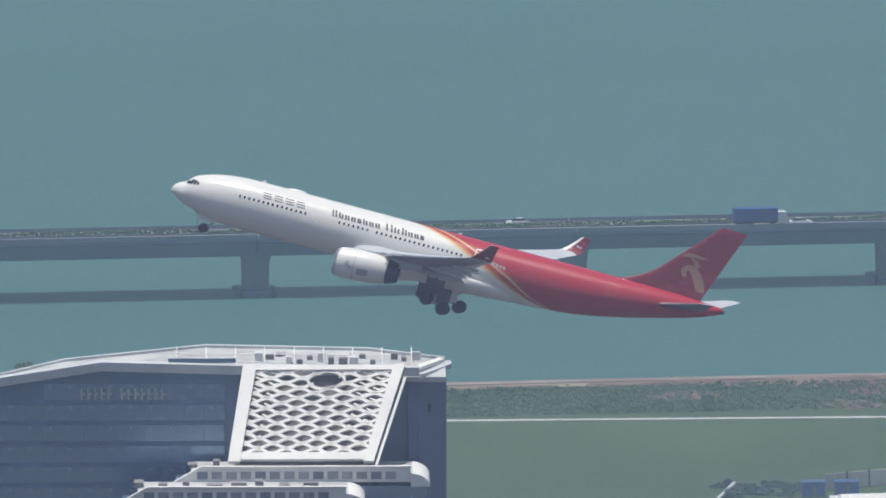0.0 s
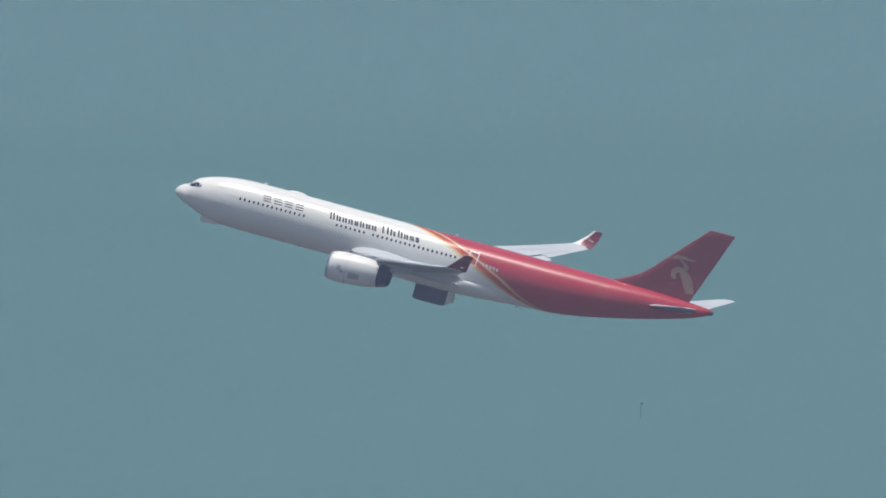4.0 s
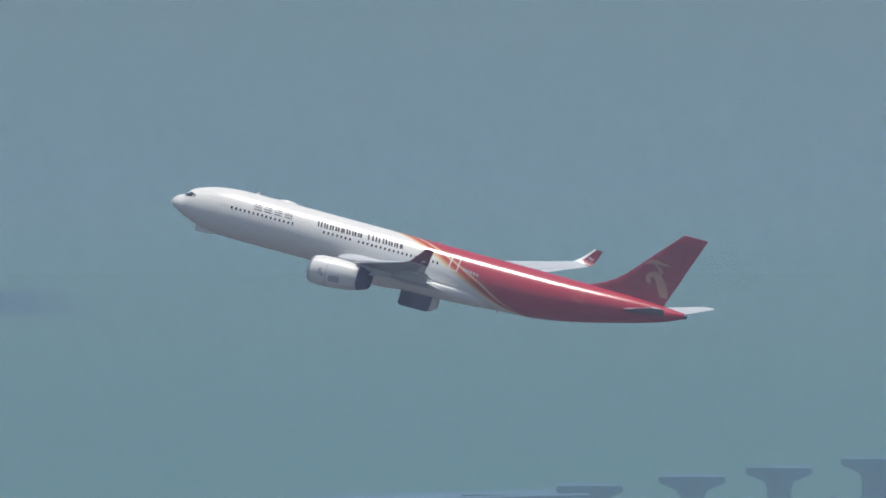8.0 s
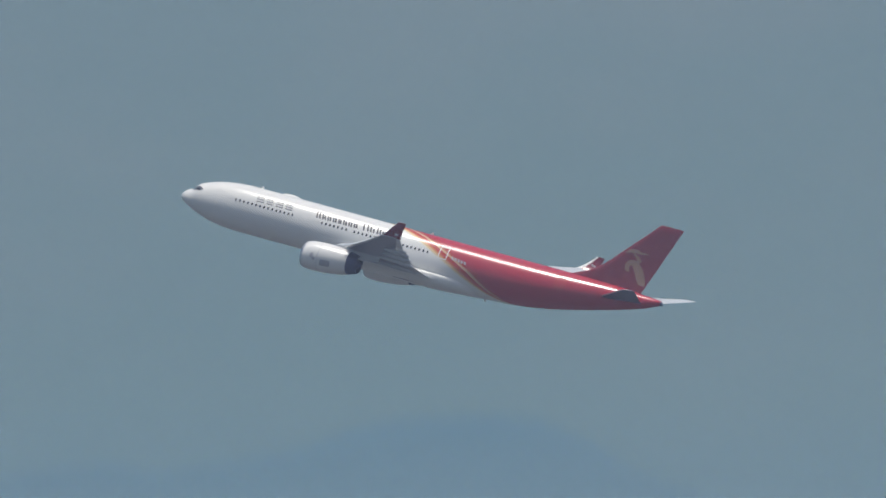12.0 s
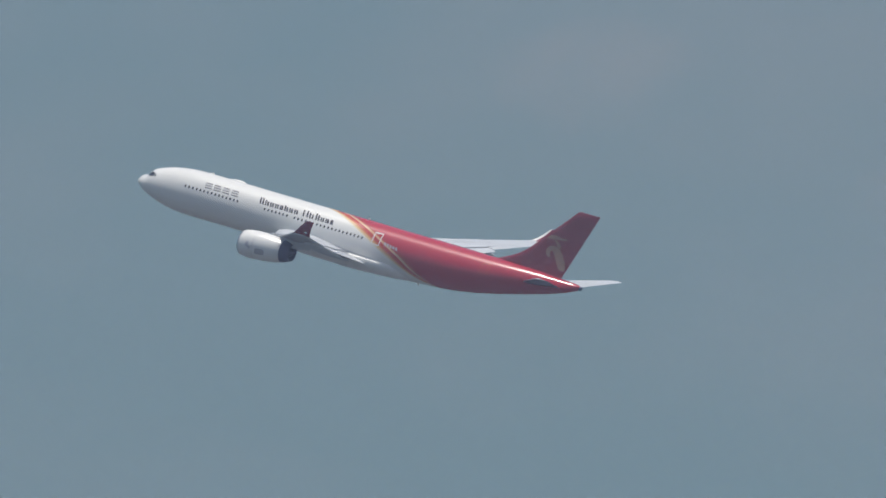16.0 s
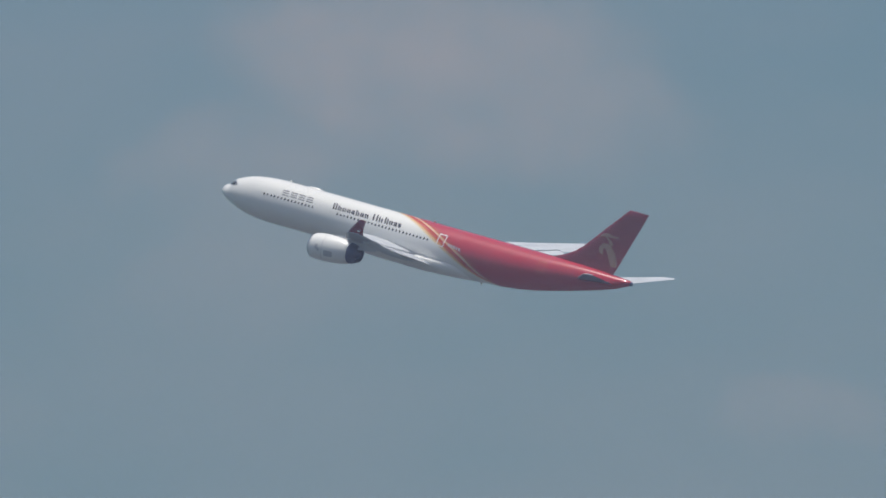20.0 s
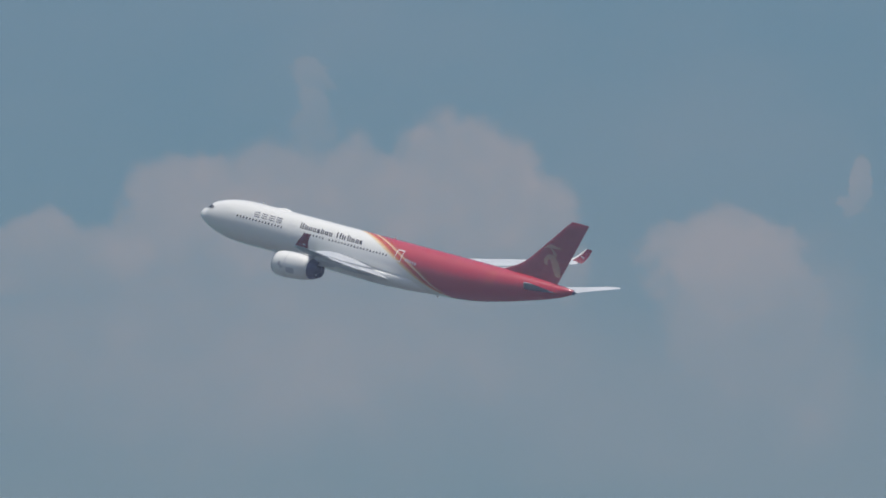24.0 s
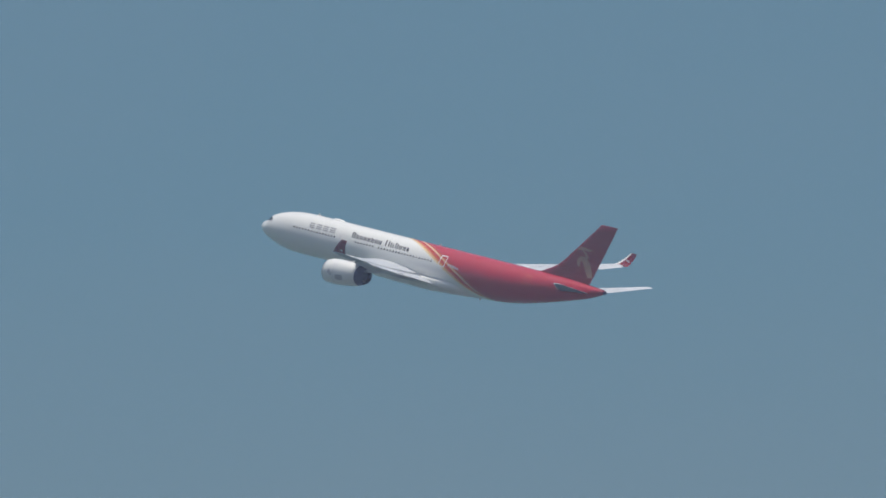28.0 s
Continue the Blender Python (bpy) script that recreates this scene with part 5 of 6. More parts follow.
def hotel():
    """Glass block with a sloping roof line, a leaning lattice screen and lower wings in front.
    u runs along the front, v away from the sea view point, w up."""
    h = thing("hotel", "dark blue glass hotel with white lattice screen and sloping roof", "hotel", at=pose(1154.8, 2440.6, 0, 0, 0, -25.3))
    roof = [(-51.2, 72.5), (-24.5, 76.6), (0.2, 75.9), (28.3, 75.6)]
    depth = 20.0
    # body in three blocks that butt together
    bm = bmesh.new()
    us = (-51.0, -37.0, -24.5, -12.0, -1.2)
    add_rings(bm, [[(u, v, w) for u, w in ((us[0], 1.0), *((u, float(np.interp(u, [p[0] for p in line], [p[1] for p in line])) - drop) for u in us), (us[-1], 1.0))]
                   for v, line, drop in ((0.5, roof, 0.05), (2.0, roof, 0.9), (depth, REAR, 1.3))])
    part("core", bm, M_MULLION, h)
    part("core", prism([(-1.2, 1.0), (-1.2, 74.8), (26.5, 74.2), (26.5, 1.0)], 2.2, depth), M_MULLION, h)
    bm = bmesh.new()
    add_rings(bm, [[(26.5, 1.2, w), (28.3, 1.2, w), (33.0, 10.0, w), (33.0, 12.4, w), (26.5, 16.0, w)] for w in (1.0, 75.0)])
    part("core", bm, M_ENDGLASS, h)
    # curtain wall panes
    me = box(0, 3.30, 0.08, 0.14, 0, 2.70)
    pane = part("pane", me, M_FACADE, h)
    pane.matrix_basis = pose(-50.8, 0.40, 46.9)
    cells = []   # the first pane stands in the lowest row
    for i in range(15):
        u = -50.8 + 3.34 * i
        lim = 72.4 + (u + 51.0) * (4.1 / 26.5) if u < -24.5 else 76.4 - (u + 24.5) * 0.064
        for j in range(9):
            w = 46.9 + 3.5 * j
            if w + 3.4 < lim and u + 3.3 < -1.0 and i + j > 0:
                cells.append((u, 0.40, w))
    for u, v, w in cells:
        o = new("pane", pane.data)
        o.parent = h
        o.matrix_basis = pose(u, v, w)
    end_pane = pane.data.copy()
    end_pane.materials[0] = M_ENDGLASS
    for i in range(3):   # end wall, receding from the corner
        for j in range(10):
            o = new("pane", end_pane)
            o.parent = h
            o.matrix_basis = pose(28.36 + 1.566 * i, 1.02 + 2.933 * i, 39.4 + 3.5 * j, 0, 0, 61.9) @ Matrix.Diagonal((1.0, 1, 1.28, 1))
    part("vent", box(0, 0.9, -0.05, 0.1, 0, 1.3, 0.03), M_HULL, h).matrix_basis = pose(29.9, 3.9, 68.6, 0, 0, 61.9)
    # spandrel ledges
    for j in range(10):
        w = 46.6 + 3.5 * j
        hi = w < 72.3
        u0 = -51.1 if hi else -51.1 + (w - 72.3) * 6.5
        if u0 < -6:
            part("spandrel", box(u0, -2.2, 0.36, 0.5, w - 0.50, w + 0.26), M_MULLION, h)
    # white roof edge band, front and rear parapets
    for (ua, wa), (ub, wb) in zip(roof, roof[1:]):
        bm = bmesh.new()
        add_rings(bm, [[(u, -0.5, w - 0.2), (u, -0.5, w + 1.3), (u, 0.6, w + 1.5), (u, 0.6, w - 0.2)] for u, w in ((ua, wa), (ub, wb))])
        part("roof_edge", bm, M_ROOFEDGE, h, "pale metal roof edge")
    def back(u):
        """The roof's rear edge, which cuts off the far corner."""
        return depth - 0.58 * max(0.0, u - 20.0)

    for (ua, wa), (ub, wb) in zip(REAR, REAR[1:]):
        bm = bmesh.new()
        add_rings(bm, [[(u, 0.62, float(np.interp(u, [p[0] for p in roof], [p[1] for p in roof])) - 0.5), (u, back(u), w + 0.1), (u, back(u), w - 1.2), (u, 0.62, w - 1.6)] for u, w in ((ua, wa), (ub, wb))])
        part("roof", bm, M_WINGROOF, h)
        bm = bmesh.new()
        add_rings(bm, [[(u, back(u) - 0.2, w - 0.6), (u, back(u) - 0.2, w + 0.55), (u, back(u) + 0.5, w + 0.6), (u, back(u) + 0.5, w - 0.6)] for u, w in ((ua, wa), (ub, wb))])
        part("roof_edge", bm, M_ROOFEDGE, h)
    bm = bmesh.new()
    add_rings(bm, [[(28.3, 0.9, w), (28.8, -0.5, w), (33.8, 9.7, w), (33.8, 13.0, w), (32.6, 13.0, w), (32.6, 10.4, w)] for w in (75.0, 75.75)])
    part("roof_edge", bm, M_ROOFEDGE, h)
    bm = bmesh.new()
    add_rings(bm, [[(27.4, 0.8, w), (32.6, 11.2, w), (31.9, 12.8, w), (26.4, 2.0, w)] for w in (75.76, 76.35)])
    part("roof_edge", bm, M_FRAMEWHITE, h)
    # lattice screen: leans back and to the side, in its own slanted frame
    b, t = 63.5, 76.6

    def lean(u, w, v=0.0):
        """u from 0 to 1 across the screen, w up, v outwards of it."""
        k = (w - b) / (t - b)
        left, right = -2.4 + 2.5 * k, 20.0 + 4.9 * k
        return (left + (right - left) * u, -12.0 + 11.8 * k - v * 0.75, w + v * 0.66)

    def bar(name, pts, wid, thick, mat, flat=False):
        """A strip through pts (u, w) in the screen's plane."""
        bm = bmesh.new()
        rows = []
        for k, (u, w) in enumerate(pts):
            a, c = pts[max(0, k - 1)], pts[min(len(pts) - 1, k + 1)]
            du, dw = (c[0] - a[0]) * 25.5, c[1] - a[1]
            ln = math.hypot(du, dw)
            ou, ow = -dw / ln * wid / 2 / 25.5, du / ln * wid / 2
            rows.append([lean(u + ou, w + ow, thick), lean(u - ou, w - ow, thick), lean(u - ou, w - ow, 0), lean(u + ou, w + ow, 0)])
        add_rings(bm, rows)
        return part(name, bm, mat, h)
    bar("screen_frame", [(0.0, b - 0.6), (0.0, t + 0.4)], 2.3, 0.9, M_FRAMEWHITE)
    bar("screen_frame", [(1.0, b - 0.6), (1.0, t + 0.4)], 1.9, 0.9, M_FRAMEWHITE)
    bar("screen_frame", [(1.065, b - 1.0), (1.065, t - 1.4)], 0.5, 0.5, M_FRAMEWHITE)
    bar("screen_frame", [(0.03, b + 0.2), (0.97, b + 0.2)], 1.0, 0.8, M_FRAMEWHITE)
    bar("screen_frame", [(0.03, t), (0.97, t)], 0.7, 0.7, M_FRAMEWHITE)
    bm = bmesh.new()
    add_rings(bm, [[lean(0, w, -0.9), lean(1, w, -0.9), lean(1, w, -1.2), lean(0, w, -1.2)] for w in (b - 1, t)])
    part("screen_glass", bm, M_SCREENBACK, h, "dusty grey backing panel behind the lattice")
    for u0, u1 in ((-2.6, -2.0), (19.8, 20.4)):
        bm = bmesh.new()
        add_rings(bm, [[(u, -12.0, b - 0.5), (u + (4.9 if u > 0 else 2.5), 0.0, t), (u + (4.9 if u > 0 else 2.5), 2.0, t), (u, 2.0, b - 0.5)] for u in (u0, u1)])
        part("screen_cheek", bm, M_FRAMEWHITE, h)
    rows, step = 17, (t - b - 0.7) / 17
    gap_u, gap_w, gap_a, gap_b = 0.535, t - 1.75, 0.125, 1.30   # eyes that run together into one large one
    bar("lattice_band", [(gap_u + gap_a * math.cos(a), gap_w + gap_b * abs(math.sin(a)) ** 1.3 * (1 if math.sin(a) > 0 else -1)) for a in [2 * math.pi * k / 32 for k in range(33)]], 0.40, 0.45, M_FRAMEWHITE)
    for k in range(rows + 1):
        w0 = b + 0.35 + k * step
        runs = [[]]
        for i in range(81):
            u = 0.035 + 0.93 * i / 80
            w = w0 + step * 0.43 * math.sin(math.pi * k + 2 * math.pi * 4.75 * u)
            if abs(u - gap_u) / gap_a + abs(w - gap_w) / gap_b < 1:
                runs.append([])
            else:
                runs[-1].append((u, w))
        for pts in runs:
            if len(pts) > 2:
                bar("lattice_band", pts, 0.42, 0.45, M_FRAMEWHITE)
    for k in range(8):   # a second, inner layer shows in the eyes towards the sides
        for u in (0.09, 0.19, 0.81, 0.91):
            w0 = b + 1.0 + 1.55 * k + (0.75 if u in (0.19, 0.81) else 0)
            bar("lattice_tie", [(u - 0.045, w0 + 0.10), (u, w0 - 0.28), (u + 0.045, w0 + 0.10)], 0.20, 0.22, M_FRAMEWHITE)
    # sign on the facade: plain bars
    u = -28.0
    for k, wd in enumerate((0.95, 0.9, 0.95, 0.9, 0.9, 0, 0.95, 0.85, 0.95, 0.85, 0.95, 0.9, 0.95)):
        if wd:
            part("sign_bar", box(u, u + wd * 0.35, 0.18, 0.36, 71.4, 73.3), M_WINGROOF, h)
            part("sign_bar", box(u + wd * 0.35 + 0.02, u + wd * 0.75, 0.18, 0.36, 72.2, 72.6), M_WINGROOF, h)
        u += 1.12
    # roof plant
    rng = random.Random(5)
    for k in range(16):
        a = 1.0 + k * 1.75
        v, z = rng.uniform(4, 15), 75.6
        part("roof_plant", box(a, a + rng.uniform(0.8, 1.5), v, v + rng.uniform(1, 2.4), z, z + rng.uniform(0.8, 1.9), 0.06), M_ROOFGREY if k % 3 else M_SHIPWHITE, h)
    for a, v in ((-10, 8), (6, 14), (17, 12)):
        bm = bmesh.new()
        add_tube(bm, (a, v, 75), (a, v, 77.2), 0.05, 0.04, 6)
        part("roof_mast", bm, M_STEEL, h)
    # light steel framework over the roof plant
    for k in range(9):
        a = -12.0 + 4.9 * k
        bm = bmesh.new()
        add_tube(bm, (a, 2.0, 75.4), (a, 18.6, 77.0), 0.10, 0.10, 6)
        add_tube(bm, (a, 9.5, 75.0), (a, 9.5, 76.3), 0.08, 0.08, 6)
        part("roof_frame", bm, M_FRAMEWHITE, h)
    for v, w in ((4.5, 75.8), (9.5, 76.3), (14.5, 76.75)):
        bm = bmesh.new()
        add_tube(bm, (-13.0, v, w), (29.0, v, w - 0.5), 0.08, 0.08, 6)
        part("roof_frame", bm, M_FRAMEWHITE, h)
    # lower front wings with rounded ends
    for name, u0, u1, v0, v1, top in (("front_wing", -12.2, 29.8, -14.0, -3.2, 61.6), ("front_wing", -21.0, 19.0, -25.0, -14.2, 60.2)):
        part(name, box(u0, u1 - 2.5, v0, v1, 1.0, top - 2.2), M_FACADE, h)
        part("roof", box(u0 + 2.6, u1 - 2.6, v0 + 0.02, v1, top - 0.32, top, 0.1), M_WINGROOF, h)
        bm = bmesh.new()
        outline = [(u1 - 3.0, top - 2.2)] + [(u1 - 3.0 + 3.2 * math.sin(q), top - 2.2 + 2.2 * math.cos(q)) for q in [math.pi / 2 * k / 8 for k in range(9)]]
        prism(outline, v0 - 0.8, v1, bm)
        part("rounded_end", bm, M_FRAMEWHITE, h, "white rounded wing end")
        part("end_wall", box(u1 - 2.9, u1 - 0.3, v0 - 0.5, v1, 1.0, top - 2.25), M_FACADE, h)
        part("parapet", prism([(u0, top - 1.5), (u0 + 4.4, top + 1.0), (u1 - 3.02, top + 1.0), (u1 - 3.02, top - 1.5)], v0 - 0.30, v0 - 0.004), M_FRAMEWHITE, h)
        part("coping", prism([(u0 - 0.3, top - 1.4), (u0 + 4.2, top + 1.2), (u1 - 2.9, top + 1.2), (u1 - 2.9, top + 1.004), (u0 + 4.41, top + 1.004), (u0 + 0.3, top - 1.32)], v0 - 0.6, v0 + 0.3), M_FRAMEWHITE, h)
        n = int((u1 - u0 - 7) / 2.4)
        for k in range(n):
            a = u0 + 3.6 + k * 2.4
            part("window", box(a, a + 1.75, v0 - 0.40, v0 - 0.302, top - 1.0, top + 0.25, 0.03), M_WINDGREY if k % 4 else M_SHIPGREY, h)
        for k in range(8):
            a = u0 + 2 + k * (u1 - u0 - 8) / 8
            part("roof_plant", box(a, a + rng.uniform(1, 2.6), v0 + 5, v0 + rng.uniform(6.5, 8.5), top + 0.002, top + rng.uniform(0.5, 1.2), 0.05), M_ROOFGREY, h)


hotel()


# ---------------------------------------------------------------- the far shore
def bridge_tower(x, y, scale, label, group, conc):
    t = thing("bridge_tower", label, "bridge tower", group, pose(x, y, 0, 0, 0, -11.2))
    k = scale
    for side in (-1, 1):
        bm = bmesh.new()
        rings = []
        for z, c, wd in ((0, 14.6, 4.4), (30, 13.9, 4.1), (70, 12.9, 3.8), (105, 12.0, 3.6), (150, 11.0, 3.4)):
            a = (c - wd) * k, (c + wd) * k
            rings.append([(side * a[0], -3.6 * k, z * k), (side * (a[0] + 0.6 * k), -4.2 * k, z * k), (side * (a[1] - 0.6 * k), -4.2 * k, z * k), (side * a[1], -3.6 * k, z * k), (side * a[1], 4 * k, z * k), (side * a[0], 4 * k, z * k)])
        add_rings(bm, rings)
        part("leg", bm, conc, t)
        part("leg_base", box(side * 14.6 * k - 7 * k, side * 14.6 * k + 7 * k, -8 * k, 8 * k, -1, 4 * k), conc, t)
        if k < 1:   # the second tower stands bare
            continue
        bm = bmesh.new()
        add_tube(bm, (side * 20.2 * k, -2, 0), (side * 18.2 * k, -2, 150 * k), 0.22, 0.22, 6)
        add_tube(bm, (side * 21.4 * k, -2, 0), (side * 19.2 * k, -2, 150 * k), 0.22, 0.22, 6)
        part("hoist_rail", bm, M_STEEL, t)
        bm = bmesh.new()
        for q in range(28):
            z = (4 + 5.1 * q) * k
            add_box(bm, side * 18.0 * k - 1.6 * k, side * 18.0 * k + 1.6 * k, -2.3, -1.8, z, z + 0.25)
        part("scaffold", bm, M_STEEL, t)
    # main cross beam with an arched soffit
    bm = bmesh.new()
    half = 10.0 * k
    pts = [(-half, 84 * k), (-half, 66 * k)]
    for q in range(9):
        a = math.pi * q / 8
        pts.append((-9.3 * k * math.cos(a), 66 * k + 6.6 * k * math.sin(a) ** 0.8))
    pts += [(half, 66 * k), (half, 84 * k)]
    lo = [(p[0], p[1]) for p in pts[1:-1]]
    for a, b2 in zip(lo, lo[1:]):
        if b2[0] - a[0] < 0.01:
            continue
        add_rings(bm, [[(a[0], -3 * k, a[1]), (a[0], 3 * k, a[1]), (a[0], 3 * k, 84 * k), (a[0], -3 * k, 84 * k)],
                       [(b2[0], -3 * k, b2[1]), (b2[0], 3 * k, b2[1]), (b2[0], 3 * k, 84 * k), (b2[0], -3 * k, 84 * k)]])
    part("cross_beam", bm, conc, t)
    for z, d in ((88.5, 1.6), (101, 1.0), (56, 1.3), (63.5, 0.6), (43.5, 0.8), (33, 1.3), (30.5, 0.5), (118, 4.0), (140, 5.0)) if k == 1 else ((56, 1.3), (118, 3.0)):
        part("work_platform", box(-11 * k, 11 * k, -2, 2, z * k - d * k / 3, z * k + d * k / 3), conc, t)
    for sx in (-6.5, 6.5):
        bm = bmesh.new()
        add_tube(bm, (sx * k, -3.2 * k, 68 * k), (sx * 1.2 * k, -3.2 * k, 84 * k), 0.25, 0.25, 6)
        part("hanger", bm, M_STEEL, t)
    return t


def hammer_pier(x, y, top, cap_half, stem_half, label, group):
    p = thing("hammerhead_pier", label, "bridge pier", group, pose(x, y, 0, 0, 0, -8.4))
    bm = bmesh.new()
    rings = []
    for z, a in ((0, stem_half * 1.15), (top * 0.4, stem_half), (top - 5.5, stem_half * 0.98), (top - 3.4, stem_half * 1.25)):
        rings.append([(-a, -2.2, z), (-a * 0.8, -2.9, z), (a * 0.8, -2.9, z), (a, -2.2, z), (a, 2.2, z), (-a, 2.2, z)])
    add_rings(bm, rings)
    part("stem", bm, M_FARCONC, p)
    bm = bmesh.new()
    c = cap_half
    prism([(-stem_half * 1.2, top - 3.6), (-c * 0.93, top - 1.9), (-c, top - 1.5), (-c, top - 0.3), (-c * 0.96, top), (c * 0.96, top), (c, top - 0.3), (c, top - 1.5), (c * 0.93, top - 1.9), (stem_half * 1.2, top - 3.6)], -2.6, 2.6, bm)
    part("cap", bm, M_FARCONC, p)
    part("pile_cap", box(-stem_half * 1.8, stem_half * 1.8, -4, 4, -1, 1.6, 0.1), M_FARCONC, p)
    return p


def crane(x, y, z, mast, jib, turn, label):
    c = thing("tower_crane", label, "crane", "cranes on the far shore", pose(x, y, z, 0, 0, turn))
    bm = bmesh.new()
    for sx in (-0.7, 0.7):
        for sy in (-0.7, 0.7):
            add_tube(bm, (sx, sy, -0.3), (sx, sy, mast), 0.14, 0.14, 5)
    q = 0.0
    while q < mast - 1.4:
        for sy in (-0.7, 0.7):
            add_tube(bm, (-0.7, sy, q), (0.7, sy, q + 1.4), 0.09, 0.09, 4)
        q += 1.4
    part("mast", bm, M_STEEL, c)
    bm = bmesh.new()
    add_tube(bm, (-jib * 0.35, 0, mast), (jib, 0, mast), 0.30, 0.16, 5)
    add_tube(bm, (0, 0, mast + 3.2), (jib * 0.75, 0, mast), 0.07, 0.07, 4)
    add_tube(bm, (0, 0, mast + 3.2), (-jib * 0.33, 0, mast), 0.07, 0.07, 4)
    add_tube(bm, (0, 0, mast), (0, 0, mast + 3.4), 0.3, 0.12, 6)
    part("jib", bm, M_STEEL, c)
    part("counterweight", box(-jib * 0.37, -jib * 0.24, -0.7, 0.7, mast - 1.9, mast - 0.1, 0.06), M_FARCONC, c)
    part("cab", box(0.4, 1.7, -0.6, 0.6, mast - 1.6, mast - 0.2, 0.06), M_STEEL, c)
    return c


def hull(bm, length, beam, high, bow=0.22):
    """A ship's hull with a raked bow towards -x and a flared side."""
    rings = []
    for u in (0, 0.04, 0.12, bow, 0.5, 0.85, 0.97, 1.0):
        x = -length / 2 + u * length
        w = beam / 2 * (min(1, (u / bow)) ** 0.6 if u < bow else (1 if u < 0.85 else 1 - (u - 0.85) * 0.9))
        w = max(w, 0.06)
        top = high * (1.45 - 0.55 * min(1, u / 0.4))
        rake = 0.5 * (1 - min(1, u / bow)) * high
        rings.append([(x + rake, -w * 0.55, -0.6), (x, -w, top), (x, w, top), (x + rake, w * 0.55, -0.6)])
    return add_rings(bm, rings)


def ship(label, x, y, length, beam, high, turn, blocks, masts, mat=None, deck=None):
    s = thing("ship", label, "ship", at=pose(x, y, 0, 0, 0, turn))
    part("hull", hull(bmesh.new(), length, beam, high), mat or M_HULL, s)
    part("deck", box(-length * 0.34, length * 0.46, -beam * 0.42, beam * 0.42, high * 0.85, high * 1.02), deck or M_SHIPGREY, s)
    for nm, a, b2, z0, z1, m2 in blocks:
        part(nm, box(a, b2, -beam * 0.33, beam * 0.33, z0, z1, 0.08), m2, s)
        if nm == "wheelhouse":
            part("window_band", box(a - 0.03, b2 + 0.03, -beam * 0.34, beam * 0.34, z0 + (z1 - z0) * 0.5, z0 + (z1 - z0) * 0.78), M_DARKGLASS, s)
    for a, z0, z1 in masts:
        bm = bmesh.new()
        add_tube(bm, (a, 0, z0), (a, 0, z1), 0.16, 0.08, 6)
        add_tube(bm, (a - 0.9, 0, z0 + (z1 - z0) * 0.7), (a + 0.9, 0, z0 + (z1 - z0) * 0.7), 0.06, 0.06, 5)
        part("mast", bm, M_SHIPGREY, s)
    return s


